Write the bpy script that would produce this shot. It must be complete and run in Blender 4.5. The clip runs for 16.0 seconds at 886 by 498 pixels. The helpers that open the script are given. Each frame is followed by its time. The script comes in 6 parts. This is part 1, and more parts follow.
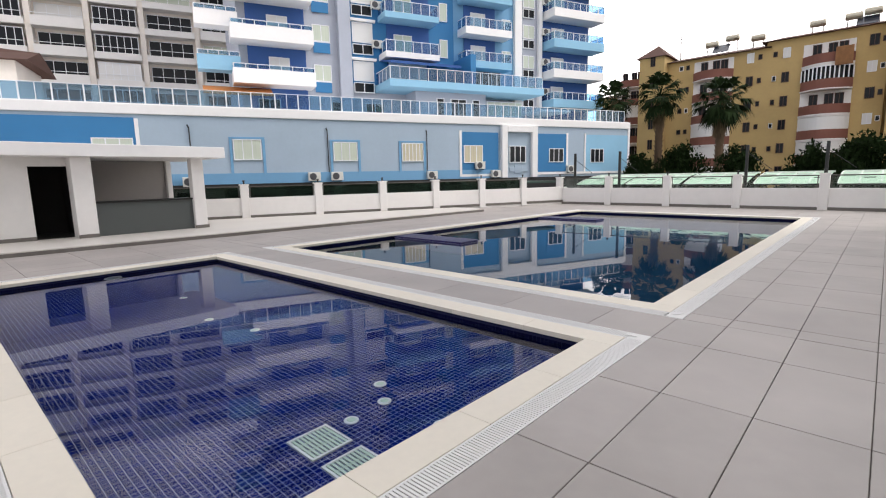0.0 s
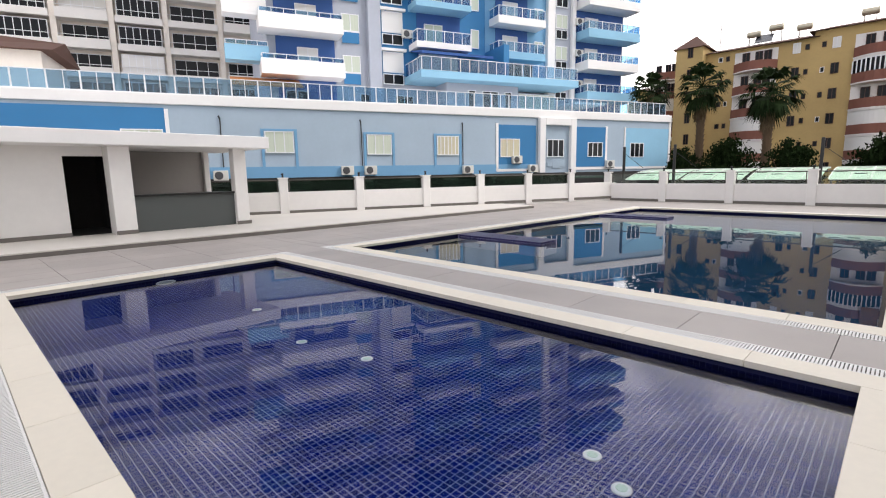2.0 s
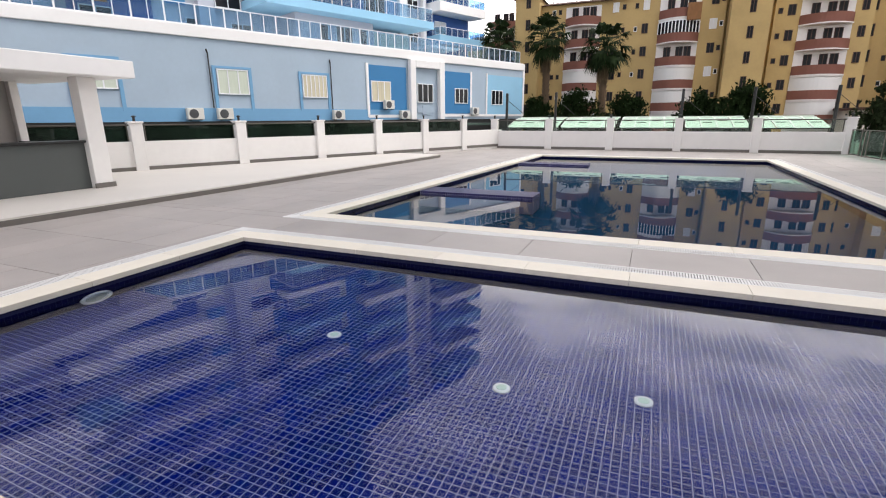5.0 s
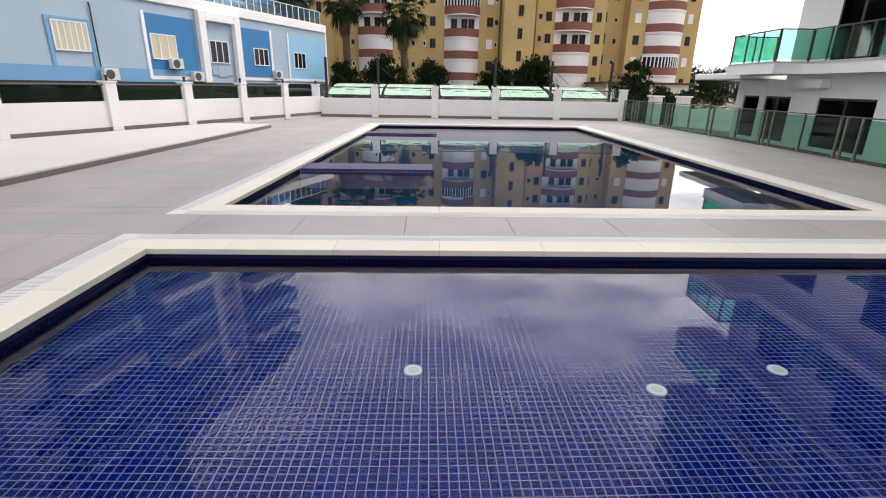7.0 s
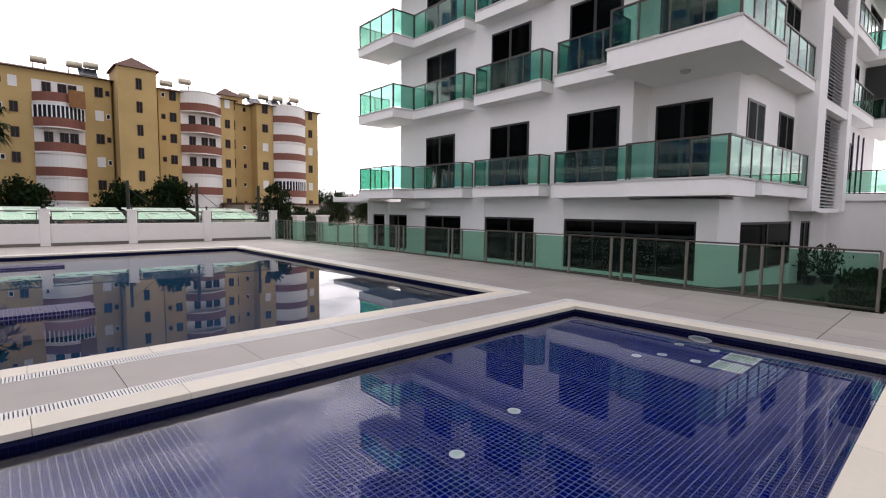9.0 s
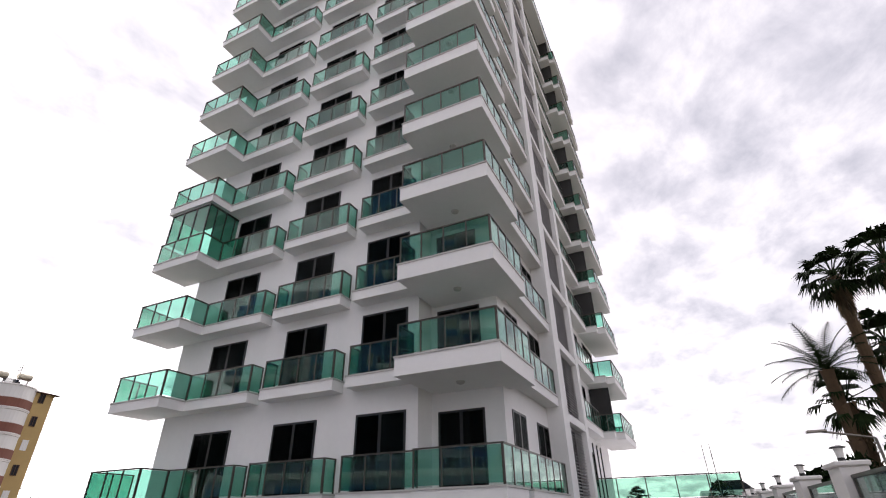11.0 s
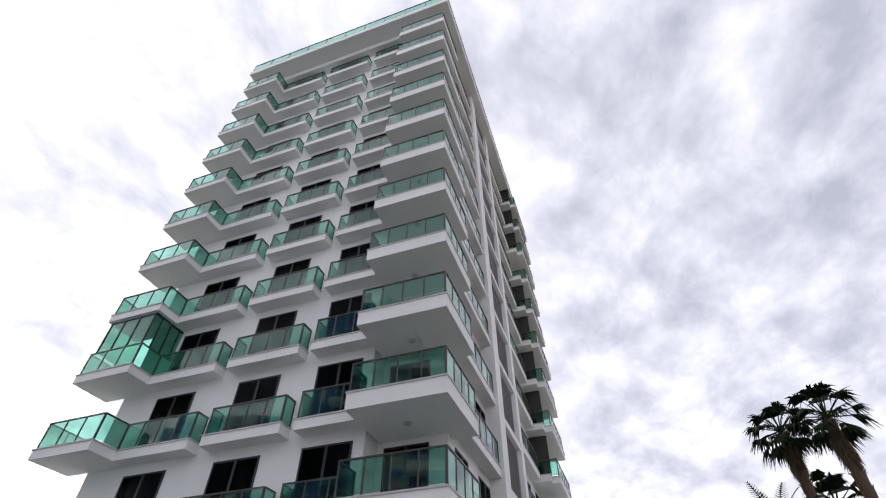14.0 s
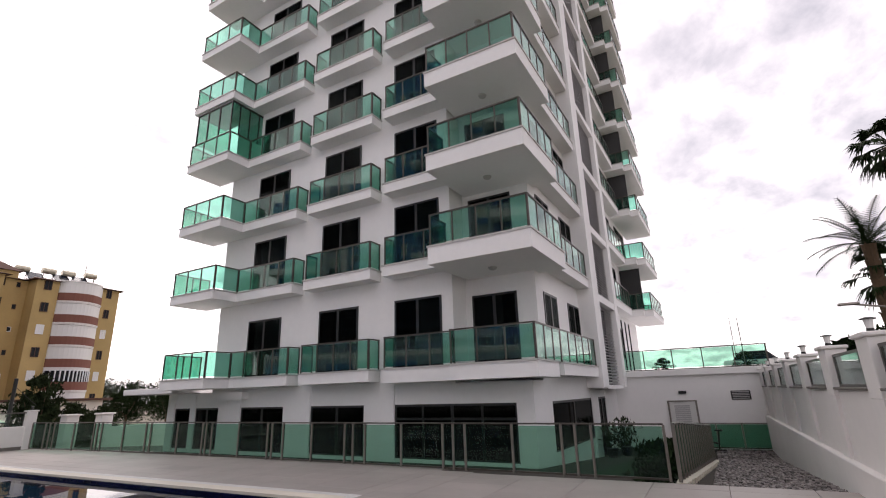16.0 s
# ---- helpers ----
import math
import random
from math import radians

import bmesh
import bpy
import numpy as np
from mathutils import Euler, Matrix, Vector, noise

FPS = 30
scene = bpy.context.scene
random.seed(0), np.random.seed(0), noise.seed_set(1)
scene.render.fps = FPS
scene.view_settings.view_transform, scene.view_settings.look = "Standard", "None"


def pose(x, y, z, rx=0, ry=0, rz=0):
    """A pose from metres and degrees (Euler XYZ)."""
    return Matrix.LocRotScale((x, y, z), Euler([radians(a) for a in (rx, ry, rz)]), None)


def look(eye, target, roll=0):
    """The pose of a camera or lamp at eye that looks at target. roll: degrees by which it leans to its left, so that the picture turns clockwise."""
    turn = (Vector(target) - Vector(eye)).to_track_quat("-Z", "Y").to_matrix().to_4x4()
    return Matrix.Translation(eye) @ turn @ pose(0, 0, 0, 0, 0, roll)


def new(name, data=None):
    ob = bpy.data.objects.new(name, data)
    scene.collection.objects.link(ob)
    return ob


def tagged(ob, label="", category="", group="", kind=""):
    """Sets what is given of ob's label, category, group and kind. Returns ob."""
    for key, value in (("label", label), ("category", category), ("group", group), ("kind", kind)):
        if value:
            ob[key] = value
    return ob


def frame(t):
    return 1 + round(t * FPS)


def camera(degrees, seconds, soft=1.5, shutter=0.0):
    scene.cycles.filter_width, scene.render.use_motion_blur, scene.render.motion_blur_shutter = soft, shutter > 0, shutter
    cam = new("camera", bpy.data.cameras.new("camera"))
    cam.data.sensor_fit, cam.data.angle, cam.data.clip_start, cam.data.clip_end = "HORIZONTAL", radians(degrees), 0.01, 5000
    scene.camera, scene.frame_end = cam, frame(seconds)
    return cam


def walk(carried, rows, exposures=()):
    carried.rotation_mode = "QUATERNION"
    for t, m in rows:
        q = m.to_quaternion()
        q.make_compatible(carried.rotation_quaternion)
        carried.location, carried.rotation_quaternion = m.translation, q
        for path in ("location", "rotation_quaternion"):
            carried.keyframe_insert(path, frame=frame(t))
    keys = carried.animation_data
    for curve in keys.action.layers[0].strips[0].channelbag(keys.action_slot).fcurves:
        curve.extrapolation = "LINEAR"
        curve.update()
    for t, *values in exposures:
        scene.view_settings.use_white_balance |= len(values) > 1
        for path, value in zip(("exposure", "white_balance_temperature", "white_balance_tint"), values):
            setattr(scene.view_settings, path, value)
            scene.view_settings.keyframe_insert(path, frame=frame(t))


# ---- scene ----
cam = camera(84.8, 16.0, soft=1.1)
PATH = [
    (0, (2.079, -4.369, 1.631), (0.7440, -2.9100, 1.3340), -1.2),
    (0.5, (1.685, -4.267, 1.597), (0.3630, -2.7960, 1.2950), -1.1),
    (1, (1.166, -4.296, 1.541), (-0.1630, -2.8330, 1.2360), -1.1),
    (1.5, (0.635, -4.360, 1.514), (-0.7140, -2.9160, 1.2060), -1),
    (2, (0.103, -4.403, 1.554), (-1.2670, -2.9790, 1.2430), -1),
    (2.5, (-0.445, -4.479, 1.589), (-1.8280, -3.0700, 1.2710), -0.9),
    (3, (-0.910, -4.544, 1.592), (-2.2890, -3.1340, 1.2600), -0.7),
    (3.2, (-1.143, -4.568, 1.591), (-2.5000, -3.1390, 1.2480), -0.7),
    (5.3, (-4.058, -4.732, 1.490), (-4.6690, -2.9100, 0.9350), -0.2),
    (5.5, (-4.273, -4.645, 1.482), (-4.7850, -2.8020, 0.8990), -0.1),
    (6, (-4.871, -4.526, 1.492), (-5.1530, -2.6470, 0.8670), 0.4),
    (6.5, (-5.368, -4.490, 1.503), (-5.4520, -2.5980, 0.8600), 0.5),
    (7, (-5.940, -4.406, 1.501), (-5.8760, -2.5120, 0.8620), 1),
    (7.5, (-6.384, -4.370, 1.491), (-6.1800, -2.4810, 0.8660), 1.1),
    (8, (-6.685, -4.281, 1.525), (-6.1450, -2.4590, 0.9020), 1.2),
    (8.5, (-6.882, -4.298, 1.511), (-5.8830, -2.6360, 1.0210), 1.1),
    (9, (-6.947, -4.339, 1.546), (-5.5990, -2.8700, 1.3870), 0.6),
    (9.5, (-6.910, -4.321, 1.625), (-5.3890, -3.0380, 1.8230), -0.3),
    (10, (-6.870, -4.290, 1.638), (-5.2520, -3.2190, 2.1220), -0.5),
    (12.3, (-6.900, -4.290, 1.635), (-5.5197, -3.8825, 3.0238), -1.21),
    (12.5, (-6.900, -4.290, 1.635), (-5.5496, -3.8955, 3.0566), -0.76),
    (13, (-6.900, -4.290, 1.635), (-5.5860, -3.9080, 3.0936), -0.25),
    (13.5, (-6.900, -4.290, 1.635), (-5.5814, -3.9003, 3.0874), -0.5),
    (14, (-6.900, -4.290, 1.635), (-5.5367, -3.8695, 3.0366), -0.28),
    (14.5, (-6.900, -4.290, 1.635), (-5.4454, -3.8214, 2.9251), -0.73),
    (15, (-6.900, -4.290, 1.635), (-5.3349, -3.7642, 2.7637), -0.94),
    (15.5, (-6.900, -4.290, 1.635), (-5.2301, -3.6402, 2.5234), -1.43),
    (16, (-6.900, -4.290, 1.635), (-5.1992, -3.4046, 2.2036), -1.74),
]
walk(cam, [(t, look(eye, target, roll)) for t, eye, target, roll in PATH],
     [(0, 0.14, 6450, 12), (3, 0.32, 6500, 12), (7, 0.34, 6450, 13), (8.5, 0.30, 6480, 15), (9, 0.06, 6500, 17), (9.5, -0.25, 6550, 18), (10, -0.30, 6600, 18), (12.5, -0.45, 6080, 14), (14.2, -0.45, 6080, 14), (16, -0.24, 6650, 19)])
# == END CAMERA
# ---------------------------------------------------------------- light
world = bpy.data.worlds.new("overcast_sky")
scene.world = world
world.use_nodes = True
wn, wl = world.node_tree.nodes, world.node_tree.links
wn.clear()
SUN_EL, SUN_AZ = radians(50), radians(68)


def wnode(kind, **props):
    n = wn.new(kind)
    for k, v in props.items():
        n.inputs[k].default_value = v
    return n


sky = wn.new("ShaderNodeTexSky")
sky.sky_type, sky.sun_disc, sky.sun_elevation, sky.sun_rotation = "NISHITA", False, SUN_EL, SUN_AZ
coord = wn.new("ShaderNodeTexCoord")
sep = wn.new("ShaderNodeSeparateXYZ")
wl.new(coord.outputs["Generated"], sep.inputs[0])
up_add = wn.new("ShaderNodeMath")
up_add.operation = "ADD"
up_add.inputs[1].default_value = 0.22
wl.new(sep.outputs["Z"], up_add.inputs[0])
flat = wn.new("ShaderNodeCombineXYZ")
for axis in ("X", "Y"):
    d = wn.new("ShaderNodeMath")
    d.operation = "DIVIDE"
    wl.new(sep.outputs[axis], d.inputs[0])
    wl.new(up_add.outputs[0], d.inputs[1])
    wl.new(d.outputs[0], flat.inputs[axis])
cmap = wn.new("ShaderNodeMapping")
cmap.inputs["Rotation"].default_value = (0, 0, radians(35))
cmap.inputs["Scale"].default_value = (1.0, 1.3, 1.0)
wl.new(flat.outputs[0], cmap.inputs[0])
big_cloud = wnode("ShaderNodeTexNoise", Scale=4.4, Detail=9.0, Roughness=0.58, Distortion=0.15)
wl.new(cmap.outputs[0], big_cloud.inputs["Vector"])
ramp = wn.new("ShaderNodeValToRGB")
cr = ramp.color_ramp
cr.elements[0].position, cr.elements[0].color = 0.30, (0.50, 0.505, 0.55, 1)
cr.elements[1].position, cr.elements[1].color = 0.63, (1.0, 0.975, 0.965, 1)
e = cr.elements.new(0.46)
e.color = (0.71, 0.70, 0.735, 1)
e = cr.elements.new(0.78)
e.color = (1.75, 1.68, 1.64, 1)
side = wn.new("ShaderNodeVectorMath")  # the cover thins towards the north
side.operation = "DOT_PRODUCT"
side.inputs[1].default_value = (-0.05, 1.0, 0.0)
wl.new(coord.outputs["Generated"], side.inputs[0])
thin = wn.new("ShaderNodeMath")
thin.operation = "MULTIPLY_ADD"
thin.inputs[1].default_value = 0.17
wl.new(side.outputs["Value"], thin.inputs[0])
wl.new(big_cloud.outputs[0], thin.inputs[2])
low = wn.new("ShaderNodeMath")  # and towards the horizon
low.operation = "SUBTRACT"
low.inputs[0].default_value = 1.0
low.use_clamp = True
wl.new(sep.outputs["Z"], low.inputs[1])
low_p = wn.new("ShaderNodeMath")
low_p.operation = "POWER"
low_p.inputs[1].default_value = 2.6
wl.new(low.outputs[0], low_p.inputs[0])
thin_all = wn.new("ShaderNodeMath")
thin_all.operation = "MULTIPLY_ADD"
thin_all.inputs[1].default_value = 0.24
wl.new(low_p.outputs[0], thin_all.inputs[0])
wl.new(thin.outputs[0], thin_all.inputs[2])
wl.new(thin_all.outputs[0], ramp.inputs[0])
cloud_bg = wnode("ShaderNodeBackground", Strength=1.6)
wl.new(ramp.outputs[0], cloud_bg.inputs[0])
sky_bg = wnode("ShaderNodeBackground", Strength=0.10)
wl.new(sky.outputs[0], sky_bg.inputs[0])
mix = wnode("ShaderNodeMixShader", Fac=0.90)
wl.new(sky_bg.outputs[0], mix.inputs[1])
wl.new(cloud_bg.outputs[0], mix.inputs[2])
wout = wn.new("ShaderNodeOutputWorld")
wl.new(mix.outputs[0], wout.inputs[0])

sun_data = bpy.data.lights.new("sun", "SUN")
sun_data.energy, sun_data.angle, sun_data.color = 1.45, radians(32), (1.0, 0.96, 0.90)
sun = new("sun", sun_data)
sun.matrix_world = look((math.sin(SUN_AZ) * 60, math.cos(SUN_AZ) * 60, 60 * math.tan(SUN_EL)), (0, 0, 0))


# ---------------------------------------------------------------- materials
def material(name, rgb, rough=0.6, metal=0.0, scale=6.0, var=0.10, bump=0.06, fine=60.0, spec=0.5, island=0.0,
             obj_random=0.0, stain=0.0, stain_scale=0.7, stretch=(1, 1, 1)):
    """Painted, stone or metal surface with grain and stains at two scales, in object space."""
    m = bpy.data.materials.new(name)
    m.use_nodes = True
    nt = m.node_tree
    n, l = nt.nodes, nt.links
    bs = n["Principled BSDF"]
    bs.inputs["Metallic"].default_value = metal
    bs.inputs["Specular IOR Level"].default_value = spec
    geo = n.new("ShaderNodeNewGeometry")
    mp = n.new("ShaderNodeMapping")
    mp.inputs["Scale"].default_value = stretch
    l.new(geo.outputs["Position"], mp.inputs[0])
    coarse = n.new("ShaderNodeTexNoise")
    coarse.inputs["Scale"].default_value, coarse.inputs["Detail"].default_value = stain_scale, 5
    grain = n.new("ShaderNodeTexNoise")
    grain.inputs["Scale"].default_value, grain.inputs["Detail"].default_value = scale, 6
    tiny = n.new("ShaderNodeTexNoise")
    tiny.inputs["Scale"].default_value, tiny.inputs["Detail"].default_value = fine, 3
    for t in (coarse, grain, tiny):
        l.new(mp.outputs[0], t.inputs["Vector"])

    def mathn(op, a, b):
        k = n.new("ShaderNodeMath")
        k.operation = op
        for i, v in enumerate((a, b)):
            if isinstance(v, (int, float)):
                k.inputs[i].default_value = v
            else:
                l.new(v, k.inputs[i])
        return k.outputs[0]

    value = mathn("ADD", mathn("MULTIPLY", mathn("SUBTRACT", grain.outputs[0], 0.5), 2 * var), 1.0)
    value = mathn("ADD", value, mathn("MULTIPLY", mathn("SUBTRACT", coarse.outputs[0], 0.5), 2 * stain))
    if island:
        value = mathn("ADD", value, mathn("MULTIPLY", mathn("SUBTRACT", geo.outputs["Random Per Island"], 0.5), 2 * island))
    if obj_random:
        info = n.new("ShaderNodeObjectInfo")
        value = mathn("ADD", value, mathn("MULTIPLY", mathn("SUBTRACT", info.outputs["Random"], 0.5), 2 * obj_random))
    mul = n.new("ShaderNodeVectorMath")
    mul.operation = "SCALE"
    mul.inputs[0].default_value = rgb
    l.new(value, mul.inputs["Scale"])
    l.new(mul.outputs[0], bs.inputs["Base Color"])
    r = mathn("ADD", rough, mathn("MULTIPLY", mathn("SUBTRACT", grain.outputs[0], 0.5), 0.25))
    l.new(r, bs.inputs["Roughness"])
    if bump:
        b = n.new("ShaderNodeBump")
        b.inputs["Strength"].default_value, b.inputs["Distance"].default_value = bump, 0.01
        l.new(tiny.outputs[0], b.inputs["Height"])
        l.new(b.outputs[0], bs.inputs["Normal"])
    return m


def glass(name, rgb, rough=0.02, clear=0.75, ior=1.45, edge=0.7):
    """Tinted pane: see-through with a clear gloss."""
    m = bpy.data.materials.new(name)
    m.use_nodes = True
    n, l = m.node_tree.nodes, m.node_tree.links
    n.remove(n["Principled BSDF"])
    tr = n.new("ShaderNodeBsdfTransparent")
    tr.inputs[0].default_value = (*rgb, 1)
    gl = n.new("ShaderNodeBsdfGlossy")
    gl.inputs["Roughness"].default_value = rough
    gl.inputs[0].default_value = (0.9, 0.95, 0.93, 1)
    df = n.new("ShaderNodeBsdfDiffuse")
    df.inputs[0].default_value = (rgb[0] * 0.6, rgb[1] * 0.6, rgb[2] * 0.6, 1)
    body = n.new("ShaderNodeMixShader")
    body.inputs[0].default_value = clear
    l.new(df.outputs[0], body.inputs[1])
    l.new(tr.outputs[0], body.inputs[2])
    fr0 = n.new("ShaderNodeLayerWeight")
    fr0.inputs["Blend"].default_value = 0.5
    fr1 = n.new("ShaderNodeMath")
    fr1.operation = "POWER"
    fr1.inputs[1].default_value = 4.0
    l.new(fr0.outputs["Facing"], fr1.inputs[0])
    fr = n.new("ShaderNodeMath")
    fr.operation = "MULTIPLY_ADD"
    fr.inputs[1].default_value, fr.inputs[2].default_value = edge, ((ior - 1) / (ior + 1)) ** 2
    l.new(fr1.outputs[0], fr.inputs[0])
    mx = n.new("ShaderNodeMixShader")
    l.new(fr.outputs[0], mx.inputs[0])
    l.new(body.outputs[0], mx.inputs[1])
    l.new(gl.outputs[0], mx.inputs[2])
    l.new(mx.outputs[0], n["Material Output"].inputs[0])
    return m


WHITE = material("white_render", (0.85, 0.835, 0.825), 0.8, var=0.03, stain=0.05, bump=0.10, fine=90)
WHITE_LOW = material("white_wall_paint", (0.78, 0.755, 0.73), 0.75, var=0.04, stain=0.08, bump=0.12, fine=80)
SKIRT = material("grey_stone_skirting", (0.15, 0.135, 0.12), 0.6, var=0.15, stain=0.1)
TILE = material("porcelain_paver", (0.345, 0.312, 0.290), 0.50, scale=7, var=0.09, stain=0.26, stain_scale=0.8, bump=0.05, fine=140,
                obj_random=0.05, island=0.05)
GROUT = material("paver_grout", (0.15, 0.13, 0.11), 0.9, var=0.4, stain=0.2)
COPING = material("cream_stone_coping", (0.70, 0.645, 0.545), 0.55, scale=14, var=0.06, stain=0.06, bump=0.08, fine=160, obj_random=0.04)
GRATE = material("white_plastic_grating", (0.68, 0.67, 0.65), 0.45, var=0.04, bump=0)
# colour that stands for the shade in gaps
GAP_SHADE = material("painted_gap_shade", (0.05, 0.05, 0.05), 0.9, var=0.2, bump=0)
MOSAIC = material("cobalt_glass_mosaic", (0.0014, 0.009, 0.150), 0.2, scale=20, var=0.12, bump=0.0, island=0.22, obj_random=0.22, spec=0.04)
MOSAIC_BIG = material("deep_blue_mosaic", (0.010, 0.055, 0.12), 0.2, scale=20, var=0.12, bump=0.0, island=0.2, spec=0.04)
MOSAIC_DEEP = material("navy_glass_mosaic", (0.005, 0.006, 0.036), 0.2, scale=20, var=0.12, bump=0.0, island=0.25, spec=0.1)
MOSAIC_GROUT = material("pale_mosaic_grout", (0.36, 0.42, 0.66), 0.8, var=0.15, bump=0, spec=0.04)
FIT = material("white_pool_fitting", (0.85, 0.86, 0.82), 0.4, var=0.04, bump=0)
FIT_GREEN = material("pale_green_drain_grid", (0.62, 0.76, 0.62), 0.5, var=0.06, bump=0)
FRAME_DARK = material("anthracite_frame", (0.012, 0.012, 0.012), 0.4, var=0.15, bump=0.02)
BRONZE = material("bronze_aluminium_rail", (0.085, 0.075, 0.065), 0.38, metal=0.5, var=0.12, bump=0.02)
STEEL = material("satin_steel_post", (0.26, 0.235, 0.21), 0.35, metal=0.8, var=0.1, bump=0.02)
WHITE_RAIL = material("white_aluminium_rail", (0.80, 0.81, 0.83), 0.4, var=0.04, bump=0)
GREEN_GLASS = glass("green_railing_glass", (0.46, 0.73, 0.65), clear=0.985, ior=1.56, edge=0.75)
FENCE_GLASS = glass("green_tinted_fence_glass", (0.53, 0.74, 0.65), clear=0.99, ior=1.28, edge=0.45)
BLUE_GLASS = glass("blue_railing_glass", (0.50, 0.68, 0.82), clear=0.90)
WINDOW_GLASS = glass("dark_window_pane", (0.08, 0.085, 0.09), clear=0.995, ior=1.16, edge=0.2)
FROSTED = glass("pale_frosted_wall_glass", (0.62, 0.71, 0.69), clear=0.72)
CURTAIN_GLASS = glass("window_pane_over_curtains", (0.24, 0.27, 0.27), clear=0.995, ior=1.12, edge=0.08)
CURTAIN = material("grey_sheer_curtain", (0.55, 0.57, 0.57), 0.9, var=0.12, stain=0.3, stretch=(3, 3, 0.4), bump=0)
CLEAR_GLASS = glass("clear_wall_glass", (0.90, 0.95, 0.92), clear=0.97)
# darkness of unlit rooms, put into the colour
ROOM_SHADE = material("painted_room_shade", (0.018, 0.017, 0.016), 0.9, var=0.2)
BLUE = material("bright_blue_paint", (0.035, 0.19, 0.41), 0.75, var=0.05, stain=0.08, bump=0.1)
MID_BLUE = material("sky_blue_paint", (0.16, 0.35, 0.55), 0.75, var=0.05, stain=0.06, bump=0.1)
PALE_BLUE = material("pale_grey_blue_paint", (0.37, 0.46, 0.55), 0.78, var=0.05, stain=0.08, bump=0.1)
LIGHT_BLUE = material("light_blue_paint", (0.26, 0.50, 0.68), 0.75, var=0.05, stain=0.06, bump=0.1)
GREY_BLUE = material("grey_blue_render", (0.42, 0.45, 0.52), 0.8, var=0.05, stain=0.06, bump=0.1)
NAVY = material("deep_blue_recess_paint", (0.04, 0.11, 0.33), 0.8, var=0.06, stain=0.06)
YELLOW = material("ochre_render", (0.50, 0.355, 0.15), 0.85, var=0.08, stain=0.24, stain_scale=0.35, bump=0.12)
TERRACOTTA = material("terracotta_parapet_paint", (0.215, 0.085, 0.06), 0.8, var=0.1, stain=0.12)
BEIGE = material("beige_render", (0.80, 0.74, 0.67), 0.85, var=0.06, stain=0.12, bump=0.1)
SHUTTER = material("white_roller_shutter", (0.76, 0.75, 0.73), 0.6, var=0.04, stretch=(0.2, 0.2, 12), scale=3)
ROOF_TILE = material("red_brown_roof_tile", (0.09, 0.042, 0.03), 0.85, var=0.25, stain=0.15)
GREY_PANEL = material("slate_grey_counter_panel", (0.075, 0.082, 0.08), 0.6, var=0.06, stain=0.05)
TAUPE = material("taupe_bar_wall_paint", (0.36, 0.335, 0.315), 0.85, var=0.05, stain=0.06)


# ---------------------------------------------------------------- mesh tools
CORNERS = [(sx, sy, sz) for sx in (-1, 1) for sy in (-1, 1) for sz in (-1, 1)]


def _chamfer_faces():
    index = {(c, a): i * 3 + a for i, c in enumerate(CORNERS) for a in range(3)}
    spots = {index[c, a]: Vector([c[k] * (1.0 if k == a else 0.8) for k in range(3)]) for c in CORNERS for a in range(3)}
    faces = []
    for a in range(3):
        u, v = [k for k in range(3) if k != a]
        for s in (-1, 1):
            loop = []
            for p, q in ((-1, -1), (1, -1), (1, 1), (-1, 1)):
                c = [0, 0, 0]
                c[a], c[u], c[v] = s, p, q
                loop.append(index[tuple(c), a])
            faces.append(loop)
        for p in (-1, 1):
            for q in (-1, 1):
                lo, hi = [0, 0, 0], [0, 0, 0]
                lo[a], hi[a] = -1, 1
                lo[u] = hi[u] = p
                lo[v] = hi[v] = q
                faces.append([index[tuple(lo), u], index[tuple(hi), u], index[tuple(hi), v], index[tuple(lo), v]])
    for c in CORNERS:
        faces.append([index[c, a] for a in range(3)])
    out = []
    for f in faces:
        p = [spots[i] for i in f]
        normal = (p[1] - p[0]).cross(p[2] - p[0])
        out.append(tuple(f) if normal.dot(sum(p, Vector())) > 0 else tuple(reversed(f)))
    return out


CHAMFER = _chamfer_faces()
PLAIN = [(0, 1, 3, 2), (4, 6, 7, 5), (0, 4, 5, 1), (2, 3, 7, 6), (0, 2, 6, 4), (1, 5, 7, 3)]


